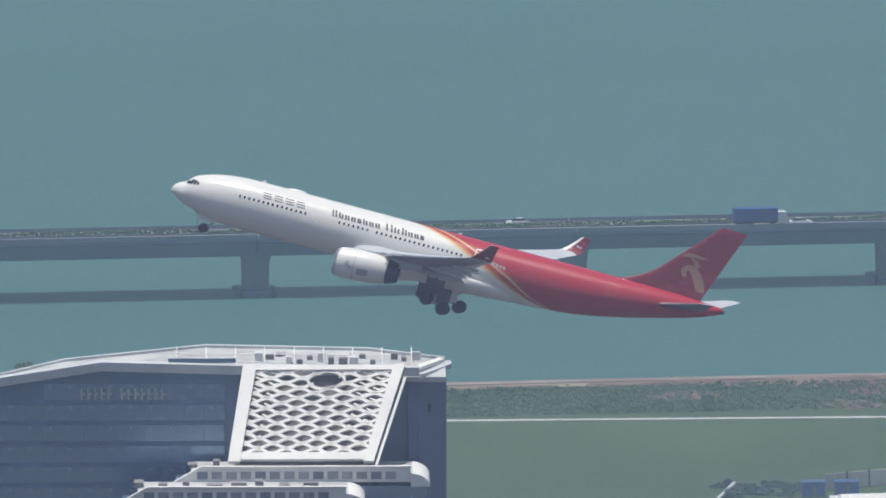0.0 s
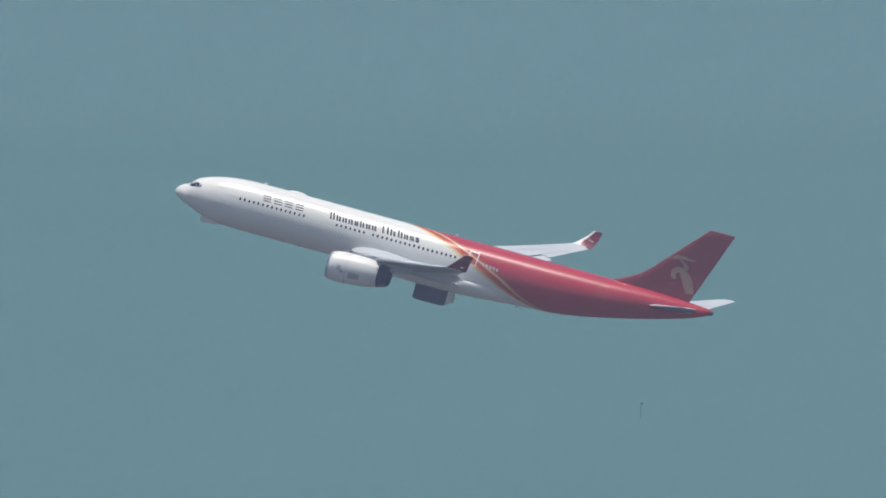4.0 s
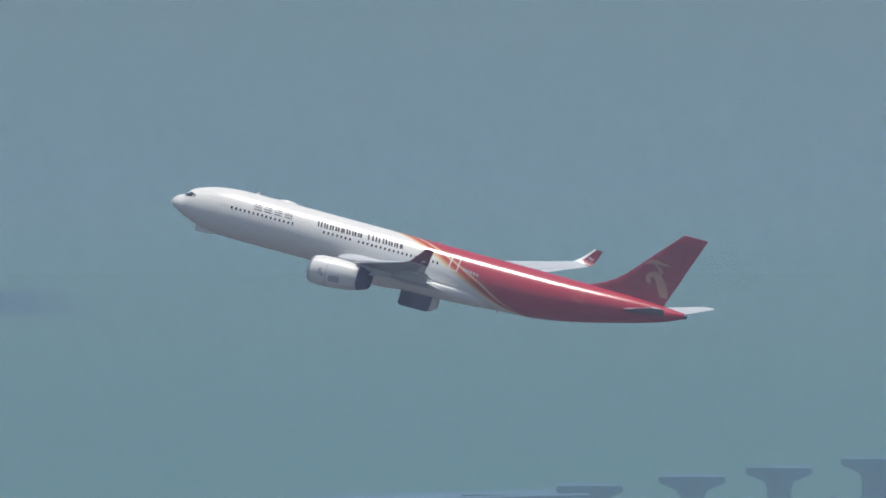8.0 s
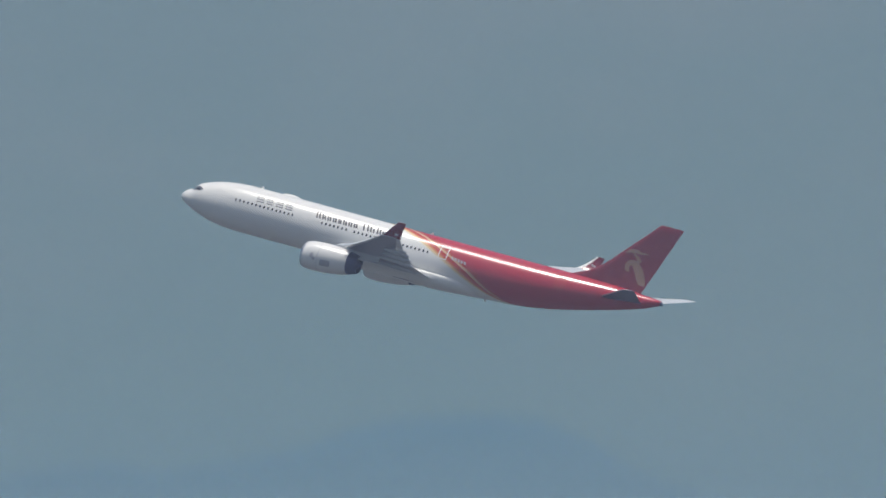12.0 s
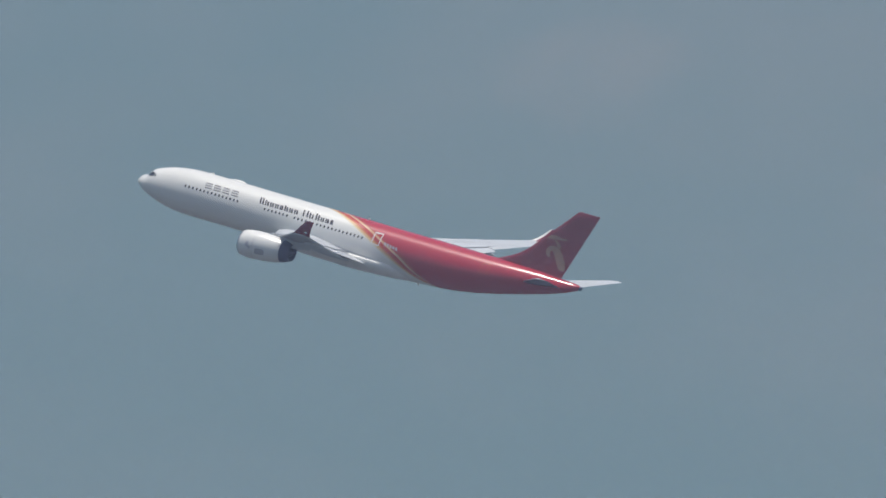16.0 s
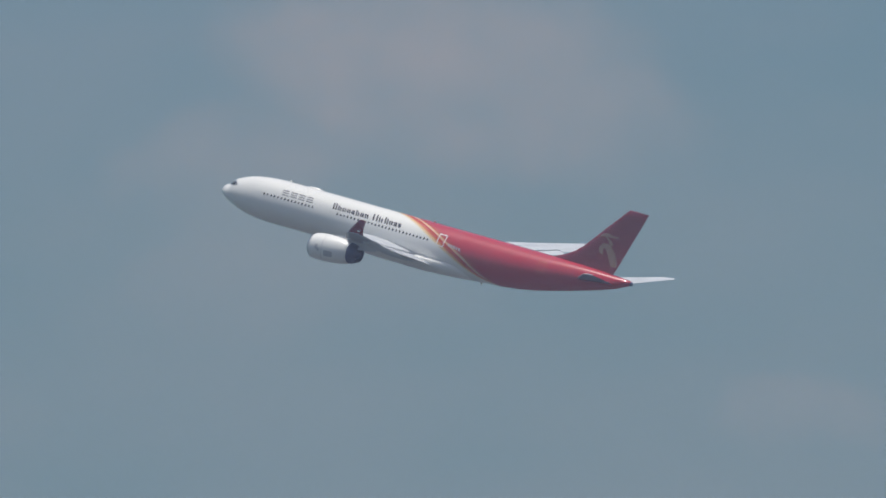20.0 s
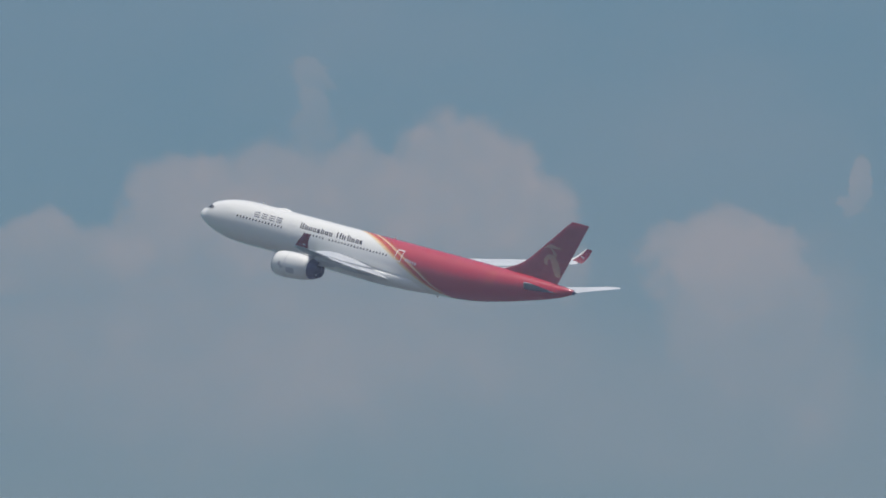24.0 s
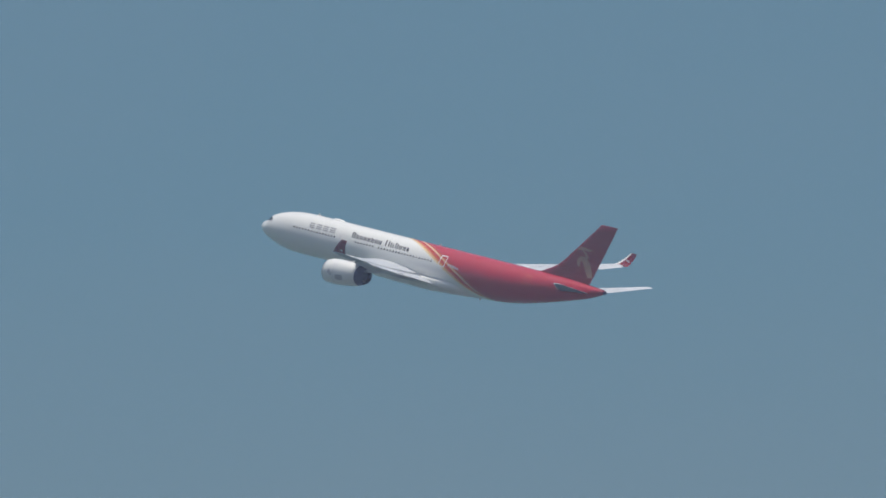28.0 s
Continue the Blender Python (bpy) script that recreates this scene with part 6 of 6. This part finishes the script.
def far_shore():
    rng = random.Random(9)
    # low works island: its seaward edge bends away from the viewer towards the open end
    quay = [(-226, -62), (-222, -76), (-181, -71), (-144, -60), (-107, -54), (-77, -51), (-23, -50), (-8, -45), (0, -35), (22, -17), (43, 0), (62, 16)]

    def edge(u):
        for (a, va), (b, vb) in zip(quay, quay[1:]):
            if a <= u <= b:
                return va + (vb - va) * (u - a) / (b - a)
        return quay[0][1] if u < quay[0][0] else quay[-1][1]
    bm = bmesh.new()
    vs = []
    for k in range(145):
        u = -226 + 2 * k
        h = 1.9 + 0.8 * noise.noise((u * 0.05, 9.1, 0))
        v, v2 = edge(u) + 1.2 * noise.noise((u * 0.12, 0.3, 0)), 42 + 8 * noise.noise((u * 0.015, 4.3, 0))
        vs.append([bm.verts.new(p) for p in ((u, v, -0.5), (u, v + 0.5, h), (u, (v + v2) / 2, h + 0.8 + noise.noise((u * 0.08, 2.2, 0))), (u, v2 - 3, h + 0.4), (u, v2, -0.5))])
    for a, b2 in zip(vs, vs[1:]):
        for k in range(4):
            bm.faces.new((a[k], b2[k], b2[k + 1], a[k + 1]))
    bm.faces.new(vs[0])
    bm.faces.new(vs[-1][::-1])
    ob = link_mesh("works_island", bm, M_YARD)
    ob.matrix_basis = pose(846, 4262, 0, 0, 0, -8.4)
    tagged(ob, "low dark works island below the unfinished bridge", "island")
    bridge_tower(846, 4267, 1.0, "tall suspension bridge tower, haze blue in its concrete, under scaffolding", "bridge towers", M_FARCONC)
    bridge_tower(878, 4475, 0.734, "second bridge tower, concrete paled to look faint in haze", "bridge towers", M_FARPALE)
    # big pier with its clad footing and crane
    hammer_pier(724.5, 4228.4, 37.4, 12.4, 3.7, "broad hammerhead pier rising from a clad footing", "hammerhead piers")
    ft = thing("clad_footing", "scaffold-clad concrete footing block", "footing", at=pose(724.5, 4228, 0, 0, 0, -9.7))
    bm = bmesh.new()
    add_rings(bm, [[(-a, -6.5, z), (a, -6.5, z), (a, 6.5, z), (-a, 6.5, z)] for z, a in ((0, 9.0), (14, 10.2), (22.7, 10.8))])
    part("block", bm, M_FARCONC, ft)
    for k in range(9):
        bm = bmesh.new()
        for j in range(10 if k == 0 else 0):
            add_tube(bm, (-10.2 + j * 2.25, -7.0, 1), (-10.8 + j * 2.4, -6.9, 23.5), 0.10, 0.10, 4)
        add_box(bm, -9.3 - k * 0.18, 9.3 + k * 0.18, -7.1, -6.6, 2 + k * 2.5, 2.3 + k * 2.5)
        part("scaffold", bm, M_STEEL, ft)
    part("formwork_core", box(-1.9, 1.9, -1.6, 1.6, 37.4, 44.5, 0.1), M_STEEL, ft)
    crane(726.5, 4230, 37.4, 13.5, 17, 170, "tower crane standing on the pier head")
    crane(696.7, 4221, 1.5, 20.5, 11, 172, "slim tower crane on the works island")
    boom = thing("luffing_boom", "thin raised derrick boom on a pier head", "derrick", at=pose(673.7, 4237.0, 32.9))
    bm = bmesh.new()
    add_tube(bm, (1.4, 0, 0), (-1.0, 0, 7.2), 0.22, 0.10, 6)
    add_tube(bm, (2.6, 0, 0), (-1.0, 0, 7.2), 0.06, 0.05, 4)
    part("spar", bm, M_STEEL, boom)
    part("winch", box(0.4, 3.0, -0.8, 0.8, 0, 1.0, 0.05), M_STEEL, boom)
    for k in range(-5, 3):
        hammer_pier(624.5 + 24.6 * k + (2.0 if k == -3 else 0.0), 4244.0 - 3.5 * k, 28.0 + 2.45 * k, 8.7, 3.3, "hammerhead pier of the unfinished bridge", "hammerhead piers")
    girder = thing("bridge_girder", "finished bridge girder with a red soffit", "bridge girder", at=pose(526, 4258.0, 13.9, 0, -1.9, -8.1))
    for k in range(4):
        part("segment", box(-74 + 18.5 * k, -55.7 + 18.5 * k, -7, 7, 0, 2.5, 0.2), M_FARCONC, girder)
        part("soffit", box(-74 + 18.5 * k, -55.8 + 18.5 * k, -5, 5, -0.9, -0.004, 0.1), M_GIRDER, girder)
    # sheds, stacks and plant on the island, in three rows behind the quay
    isle = pose(846, 4262, 0, 0, 0, -8.4)
    for row in range(3):
        u = -219.0
        while u < 50:
            L = rng.uniform(9, 17) if row else rng.uniform(7, 15)
            v = (edge(u) + rng.uniform(4, 7), edge(u) + rng.uniform(20, 27), rng.uniform(-10, 12))[row]
            tall = (rng.uniform(2.0, 2.8), rng.uniform(2.4, 3.4), rng.uniform(3.2, 4.6))[row]
            if row == 1 and -208 < u < -185 or row == 2 and -168 < u < -130:
                tall += 3.2
            if row == 2 and v < edge(u) + 12 or row == 1 and u > -10:
                u += L
                continue
            s = thing("site_shed", "grey-blue construction shed with stacked material", "shed", "sheds on the works island", isle @ pose(u + L / 2, v, 1.5, 0, 0, rng.uniform(-2, 2)))
            k = int(u * 7) % 11
            part("walls", box(-L / 2, L / 2, -2.6, 2.6, 0, tall, 0.08), (M_YARD, M_STEEL, M_HULL)[k % 3], s)
            part("roof", prism([(-L / 2 - 0.3, tall), (L / 2 + 0.3, tall), (L / 2 + 0.3, tall + 0.15), (0, tall + 0.6), (-L / 2 - 0.3, tall + 0.15)], -2.9, 2.9), M_YARD if k % 4 else M_HULL, s)
            for q in range(2):
                part("stack", box(-L / 2 + q * L / 2, -L / 2 + q * L / 2 + L / 3, -4.0, -2.8, 0, rng.uniform(0.8, 1.8), 0.05), (M_RUST, M_YARD, M_HULL, M_YARD)[(k + q) % 4], s)
            u += L + rng.choice((0.3, 0.3, 0.8, 3.0))
    # the long shed with a white roof at the island's tip
    s = thing("quay_shed", "dark open-sided quay shed with a white roof", "shed", at=isle @ pose(-231, -50, 0, 0, 0, 2))
    part("roof", box(-8.2, 8.2, -3.4, 3.4, 7.2, 7.6, 0.05), M_FRAMEWHITE, s)
    part("walls", box(-7.6, 8.0, -3, 3, 0.6, 7.2, 0.05), M_YARD, s)
    for x in (-7.6, -3.8, 0, 3.8, 7.6):
        bm = bmesh.new()
        add_tube(bm, (x, -3.2, -1), (x, -3.2, 7.2), 0.28, 0.28, 8)
        part("pile", bm, M_STEEL, s)
    for k, (u, v, h) in enumerate(((-281, -105, 6), (-280, -76, 7), (-268, -101, 10), (-263, -101, 8.5), (-258, -70, 11), (-252, -76, 13), (-240, -88, 12), (-235, -86, 9.5), (-222.5, -79, 9), (-203, -12, 10), (-178, -17, 10), (-172, -15, 12))):
        p = thing("pile_frame", "dark steel pile frame standing in the water" if u < -210 else "dark steel pile frame standing on the works island", "pile frame", "pile frames", isle @ pose(u, v, 0 if u < -210 else 2, 0, 0, 3 * (k % 3)))
        for dx in (-1.9, -0.6, 0.7, 1.9):
            bm = bmesh.new()
            add_tube(bm, (dx, 0, -1), (dx, 0, h * (0.8 + 0.08 * ((k + int(dx * 3)) % 4))), 0.6, 0.6, 8)
            part("pile", bm, M_STEEL, p)
        part("platform", box(-2.9, 2.9, -1.8, 1.8, h * 0.55, h * 0.63), M_RUST, p)
    # barges lying behind and off the island
    for u, v, L, label in ((-74, 27, 26, "long rust-red barge moored behind the works island"), (-54, 29, 14, "dark workboat moored behind the works island"), (-190, 60, 26, "flat work barge with a deckhouse behind the island"), (70, 22, 24, "dark barge lying off the island's end")):
        m = isle @ pose(u, v, 0)
        ship(label, m.translation.x, m.translation.y, L, 8, 1.6, -8, [("deckhouse", L * 0.30, L * 0.42, 1.6, 4.0, M_SHIPGREY), ("cargo", -L * 0.3, L * 0.2, 1.6, 2.4, M_RUST)], [(L * 0.34, 4, 7)], M_HULL)
    # channel markers and a survey mast in the nearer water
    for k, (x, y, h) in enumerate(((559.9, 4131, 6.6), (591.9, 4126, 6.6), (610, 4123.2, 8.6), (541, 4134, 6.2))):
        m = thing("channel_marker", "red and white banded channel marker post", "marker", "channel markers", pose(x, y, 0))
        for j in range(4):
            z0, z1 = h * j / 4, h * (j + 1) / 4
            part("band", add_rings(bmesh.new(), [circle(0, 0, z0 + (0 if j else -1), 0.95, 14, "Z"), circle(0, 0, z1, 0.95, 14, "Z")]), M_REDPAINT if j % 2 else M_SHIPWHITE, m)
        part("lantern", add_rings(bmesh.new(), [circle(0, 0, h, 0.5, 10, "Z"), circle(0, 0, h + 0.7, 0.4, 10, "Z")]), M_STEEL, m)
    m = thing("survey_mast", "tall lattice mast with a dark top cage", "mast", at=pose(572.8, 4129, 0))
    bm = bmesh.new()
    for a in (0, 2.1, 4.2):
        add_tube(bm, (0.6 * math.cos(a), 0.6 * math.sin(a), -1), (0.3 * math.cos(a), 0.3 * math.sin(a), 27), 0.13, 0.1, 5)
    for q in range(13):
        add_tube(bm, (-0.5, 0, 1 + q * 2), (0.5, 0, 2.6 + q * 2), 0.07, 0.07, 4)
    part("lattice", bm, M_REDPAINT, m)
    part("cage", box(-0.9, 0.9, -0.7, 0.7, 26.6, 30.4, 0.1), M_STEEL, m)
    bm = bmesh.new()
    add_tube(bm, (0, 0, 2), (5.5, 0, 8.5), 0.16, 0.1, 5)
    part("boom", bm, M_REDPAINT, m)
    # ships under way
    ship("grey patrol ship with a tall mast under way", 785, 3979, 26, 5.2, 1.9, -11, [("foredeck", -9.5, -5.5, 2.0, 3.4, M_SHIPGREY), ("superstructure", -4.5, 3.5, 2.0, 4.2, M_SHIPGREY), ("wheelhouse", -2.5, 1.5, 4.2, 6.0, M_SHIPGREY), ("funnel", 3.8, 5.2, 2.0, 4.6, M_SHIPGREY), ("locker", 6.5, 11, 1.9, 2.5, M_HULL)], [(-1.8, 6, 11.5), (1.6, 6, 8)])
    ship("tugboat with a pale wheelhouse roof under way", 834, 3917, 19.2, 5.6, 1.8, -11, [("superstructure", -4.0, 4.2, 1.8, 3.6, M_SHIPWHITE), ("wheelhouse", -2.4, 1.6, 3.6, 6.2, M_SHIPGREY), ("wheelhouse_roof", -3.0, 2.6, 6.2, 6.6, M_FRAMEWHITE), ("funnel", 3.2, 4.4, 3.6, 6.4, M_STEEL)], [(0.2, 6.6, 9.5), (4.6, 3.6, 6.8)])
    ship("long low coaster, hull down in haze", 1027, 4492, 29.5, 6, 1.5, 167, [("deckhouse", -13, -8.0, 1.5, 3.8, M_SHIPGREY), ("cargo", -5, 11, 1.5, 2.0, M_RUST)], [(-10, 3.8, 5.5)])
    ship("low coaster with a stern deckhouse in haze", 852, 4511, 34, 6, 1.4, 168, [("deckhouse", -15, -10.0, 1.4, 4.2, M_SHIPGREY), ("cargo", -6, 13, 1.4, 1.9, M_RUST)], [(-12, 4.2, 6)])
    ship("far workboat faint in haze", 831.9, 4480, 9, 3, 0.8, -10, [("deckhouse", -1.5, 1.5, 0.8, 1.8, M_SHIPGREY)], [(0, 1.8, 3.0)])
    b = thing("stake", "slim dark fishing stake standing in the sea", "stake", at=pose(1071.1, 3565.2, 0))
    bm = bmesh.new()
    add_tube(bm, (0, 0, -1.5), (0.15, 0, 3.6), 0.11, 0.07, 8)
    part("pole", bm, M_STEEL, b)
    part("flag", box(0.12, 0.7, -0.02, 0.02, 3.0, 3.5), M_HULL, b)
    f = thing("float", "small white net float on the sea", "float", at=pose(1009, 3385.9, 0))
    part("ball", add_rings(bmesh.new(), [circle(0, 0, z, r, 12, "Z") for z, r in ((-0.25, 0.15), (-0.1, 0.36), (0.1, 0.38), (0.28, 0.25), (0.36, 0.08))]), M_SHIPWHITE, f)


far_shore()


# ---------------------------------------------------------------- what moves
def motions():
    walk(PLANE, [
        (0.0, pose(781.82, 1605.27, 250.48, -8.78, 12.92, -38.13)),
        (0.5, pose(748.67, 1627.49, 256.61, -8.23, 12.68, -37.14)),
        (1.0, pose(714.86, 1648.66, 262.76, -7.68, 12.40, -36.20)),
        (1.5, pose(680.66, 1669.21, 268.88, -7.10, 12.26, -35.35)),
        (2.0, pose(645.80, 1688.31, 275.09, -6.45, 12.36, -34.38)),
        (2.5, pose(610.04, 1705.38, 281.46, -5.89, 12.60, -33.56)),
        (3.0, pose(573.67, 1720.44, 287.93, -5.51, 12.82, -32.70)),
        (3.5, pose(537.15, 1734.74, 294.32, -5.27, 13.00, -32.03)),
        (4.0, pose(500.71, 1748.77, 300.60, -5.17, 12.87, -31.46)),
        (4.5, pose(464.31, 1762.53, 306.73, -5.23, 12.60, -30.97)),
        (5.0, pose(427.93, 1776.10, 312.70, -5.32, 12.27, -30.49)),
        (5.5, pose(391.60, 1789.52, 318.52, -5.33, 11.95, -29.90)),
        (6.0, pose(355.33, 1802.79, 324.13, -5.21, 11.69, -29.11)),
        (6.5, pose(318.86, 1815.11, 329.69, -5.13, 11.49, -28.57)),
        (7.0, pose(282.41, 1826.66, 335.22, -5.20, 11.52, -28.01)),
        (7.5, pose(245.12, 1837.63, 340.70, -5.56, 11.84, -27.43)),
        (8.0, pose(208.18, 1848.21, 346.03, -6.12, 12.26, -26.79)),
        (8.5, pose(171.96, 1858.68, 351.22, -6.91, 12.54, -26.37)),
        (9.0, pose(135.83, 1869.02, 356.26, -7.67, 12.64, -26.01)),
        (9.5, pose(99.80, 1879.62, 361.12, -8.23, 12.53, -25.47)),
        (10.0, pose(63.81, 1890.39, 365.85, -8.64, 12.30, -24.94)),
        (10.5, pose(27.89, 1901.18, 370.46, -8.89, 12.13, -24.38)),
        (11.0, pose(-8.04, 1911.30, 375.01, -8.97, 12.07, -23.94)),
        (11.5, pose(-43.89, 1920.62, 379.52, -8.82, 12.00, -23.29)),
        (12.0, pose(-79.66, 1928.53, 384.02, -8.61, 11.90, -22.89)),
        (12.5, pose(-115.26, 1934.88, 388.55, -8.17, 11.87, -22.48)),
        (13.0, pose(-150.57, 1939.34, 393.13, -7.49, 11.99, -22.18)),
        (13.5, pose(-185.53, 1942.10, 397.73, -6.62, 12.19, -22.07)),
        (14.0, pose(-220.18, 1944.23, 402.26, -5.76, 12.40, -21.96)),
        (14.5, pose(-254.65, 1946.78, 406.65, -5.12, 12.56, -21.71)),
        (15.0, pose(-289.05, 1949.89, 410.85, -4.75, 12.63, -21.31)),
        (15.5, pose(-323.37, 1953.20, 414.95, -4.49, 12.61, -20.88)),
        (16.0, pose(-357.63, 1956.75, 418.94, -4.38, 12.37, -20.46)),
        (16.5, pose(-391.80, 1960.43, 422.84, -4.19, 12.10, -19.78)),
        (17.0, pose(-425.83, 1963.81, 426.71, -4.09, 11.98, -19.30)),
        (17.5, pose(-459.61, 1966.51, 430.56, -4.09, 11.95, -18.85)),
        (18.0, pose(-493.37, 1969.32, 434.35, -4.15, 11.91, -18.36)),
        (18.5, pose(-526.96, 1971.49, 438.09, -4.20, 11.84, -17.97)),
        (19.0, pose(-560.42, 1973.26, 441.82, -4.21, 11.75, -17.65)),
        (19.5, pose(-593.68, 1974.28, 445.57, -4.13, 11.64, -17.23)),
        (20.0, pose(-626.53, 1974.07, 449.35, -4.04, 11.56, -16.85)),
        (20.5, pose(-659.04, 1973.04, 453.13, -3.95, 11.49, -16.56)),
        (21.0, pose(-691.40, 1971.43, 456.88, -3.81, 11.37, -16.31)),
        (21.5, pose(-723.69, 1969.65, 460.61, -3.75, 11.18, -16.09)),
        (22.0, pose(-756.14, 1968.26, 464.37, -3.70, 11.07, -15.81)),
        (22.5, pose(-788.82, 1967.21, 468.09, -3.68, 10.97, -15.52)),
        (23.0, pose(-821.64, 1966.17, 471.85, -3.66, 10.87, -15.20)),
        (23.5, pose(-854.50, 1964.83, 475.63, -3.60, 10.77, -14.84)),
        (24.0, pose(-887.38, 1963.12, 479.43, -3.51, 10.59, -14.49)),
        (24.5, pose(-920.36, 1961.07, 483.29, -3.41, 10.49, -14.06)),
        (25.0, pose(-953.12, 1957.89, 487.28, -3.22, 10.44, -13.55)),
        (25.5, pose(-985.74, 1953.79, 491.34, -3.03, 10.18, -13.07)),
        (26.0, pose(-1018.14, 1948.75, 495.47, -2.84, 9.86, -12.61)),
        (26.5, pose(-1050.90, 1943.73, 499.71, -2.65, 9.71, -12.16)),
        (27.0, pose(-1084.21, 1938.90, 504.03, -2.54, 9.66, -11.75)),
        (27.5, pose(-1117.98, 1934.02, 508.46, -2.48, 9.76, -11.39)),
        (28.0, pose(-1152.11, 1928.62, 513.06, -2.49, 9.96, -10.96)),
    ])
    # main gear folds inwards about its hinge, then the bay doors close
    for g, side in GEARS:
        rows = []
        for t, a in ((0.0, 0), (0.5, 3), (1.0, 9), (1.5, 22), (2.0, 43), (2.5, 61), (3.0, 78), (3.5, 88), (5.0, 92), (28.0, 92)):
            k = min(1.0, max(0.0, (t - 1.5) / 2.0))
            rows.append((t, pose(32.1 - NOSE, side * (5.3 - 1.3 * k), -2.1 + 0.5 * k, side * -a, 0, 0)))
        walk(g, rows)
    for d, side in BAYDOORS:
        rows = []
        for t, a in ((0.0, 88), (3.0, 88), (9.2, 88), (9.8, 70), (10.4, 42), (11.0, 20), (11.6, 5), (12.2, 0), (28.0, 0)):
            rows.append((t, pose(31.4 - NOSE, side * 0.35, -3.27, side * -a, 0, 0)))
        walk(d, rows)
    walk(NOSEGEAR, [(t, pose(6.7 - NOSE, 0, -2.0, 0, a, 0)) for t, a in ((0.0, 51), (0.5, 58), (1.0, 66), (1.5, 88), (2.0, 104), (3.0, 110), (28.0, 110))])
    for d, side in NOSEDOORS:
        walk(d, [(t, pose(5.95 - NOSE, side * 0.52, -2.45, side * a, 5.0, 0)) for t, a in ((0.0, 0), (8.8, 0), (9.6, -25), (10.4, -70), (11.0, -92), (28.0, -92))])
    # vehicles hold their lanes at an even speed (metres per second along the viaduct)
    for v, s0, n, speed, turn in ((CAR_A, 5.7, 1.2, 33, 0), (CAR_B, 236, 1.0, 29, 0), (CAR_C, -74.3, 1.6, -27, 180), (CAR_D, 180, 7.4, -28, 180),
                                  (TRUCK_RED, 9.5, 8.4, -26, 180), (TRUCK_BLUE, 228, 1.5, 24, 0), (TRUCK_GREY, -8.4, 0.6, 29, 0), (TRUCK_DUMP, -116, 1.0, 21, 0)):
        t0 = {CAR_A: 1.0, TRUCK_RED: 1.0, TRUCK_GREY: 1.0, CAR_C: 1.5, TRUCK_DUMP: 1.5}.get(v, 0.0)
        walk(v, [(t, COAST @ pose(s0 - 0.7 + speed * (t - t0), n + DECK_N, 10.57 + LIFT, 0, 0, turn)) for t in (0.0, 1.0, 2.0, 4.0, 10.0, 18.0, 28.0)])


motions()
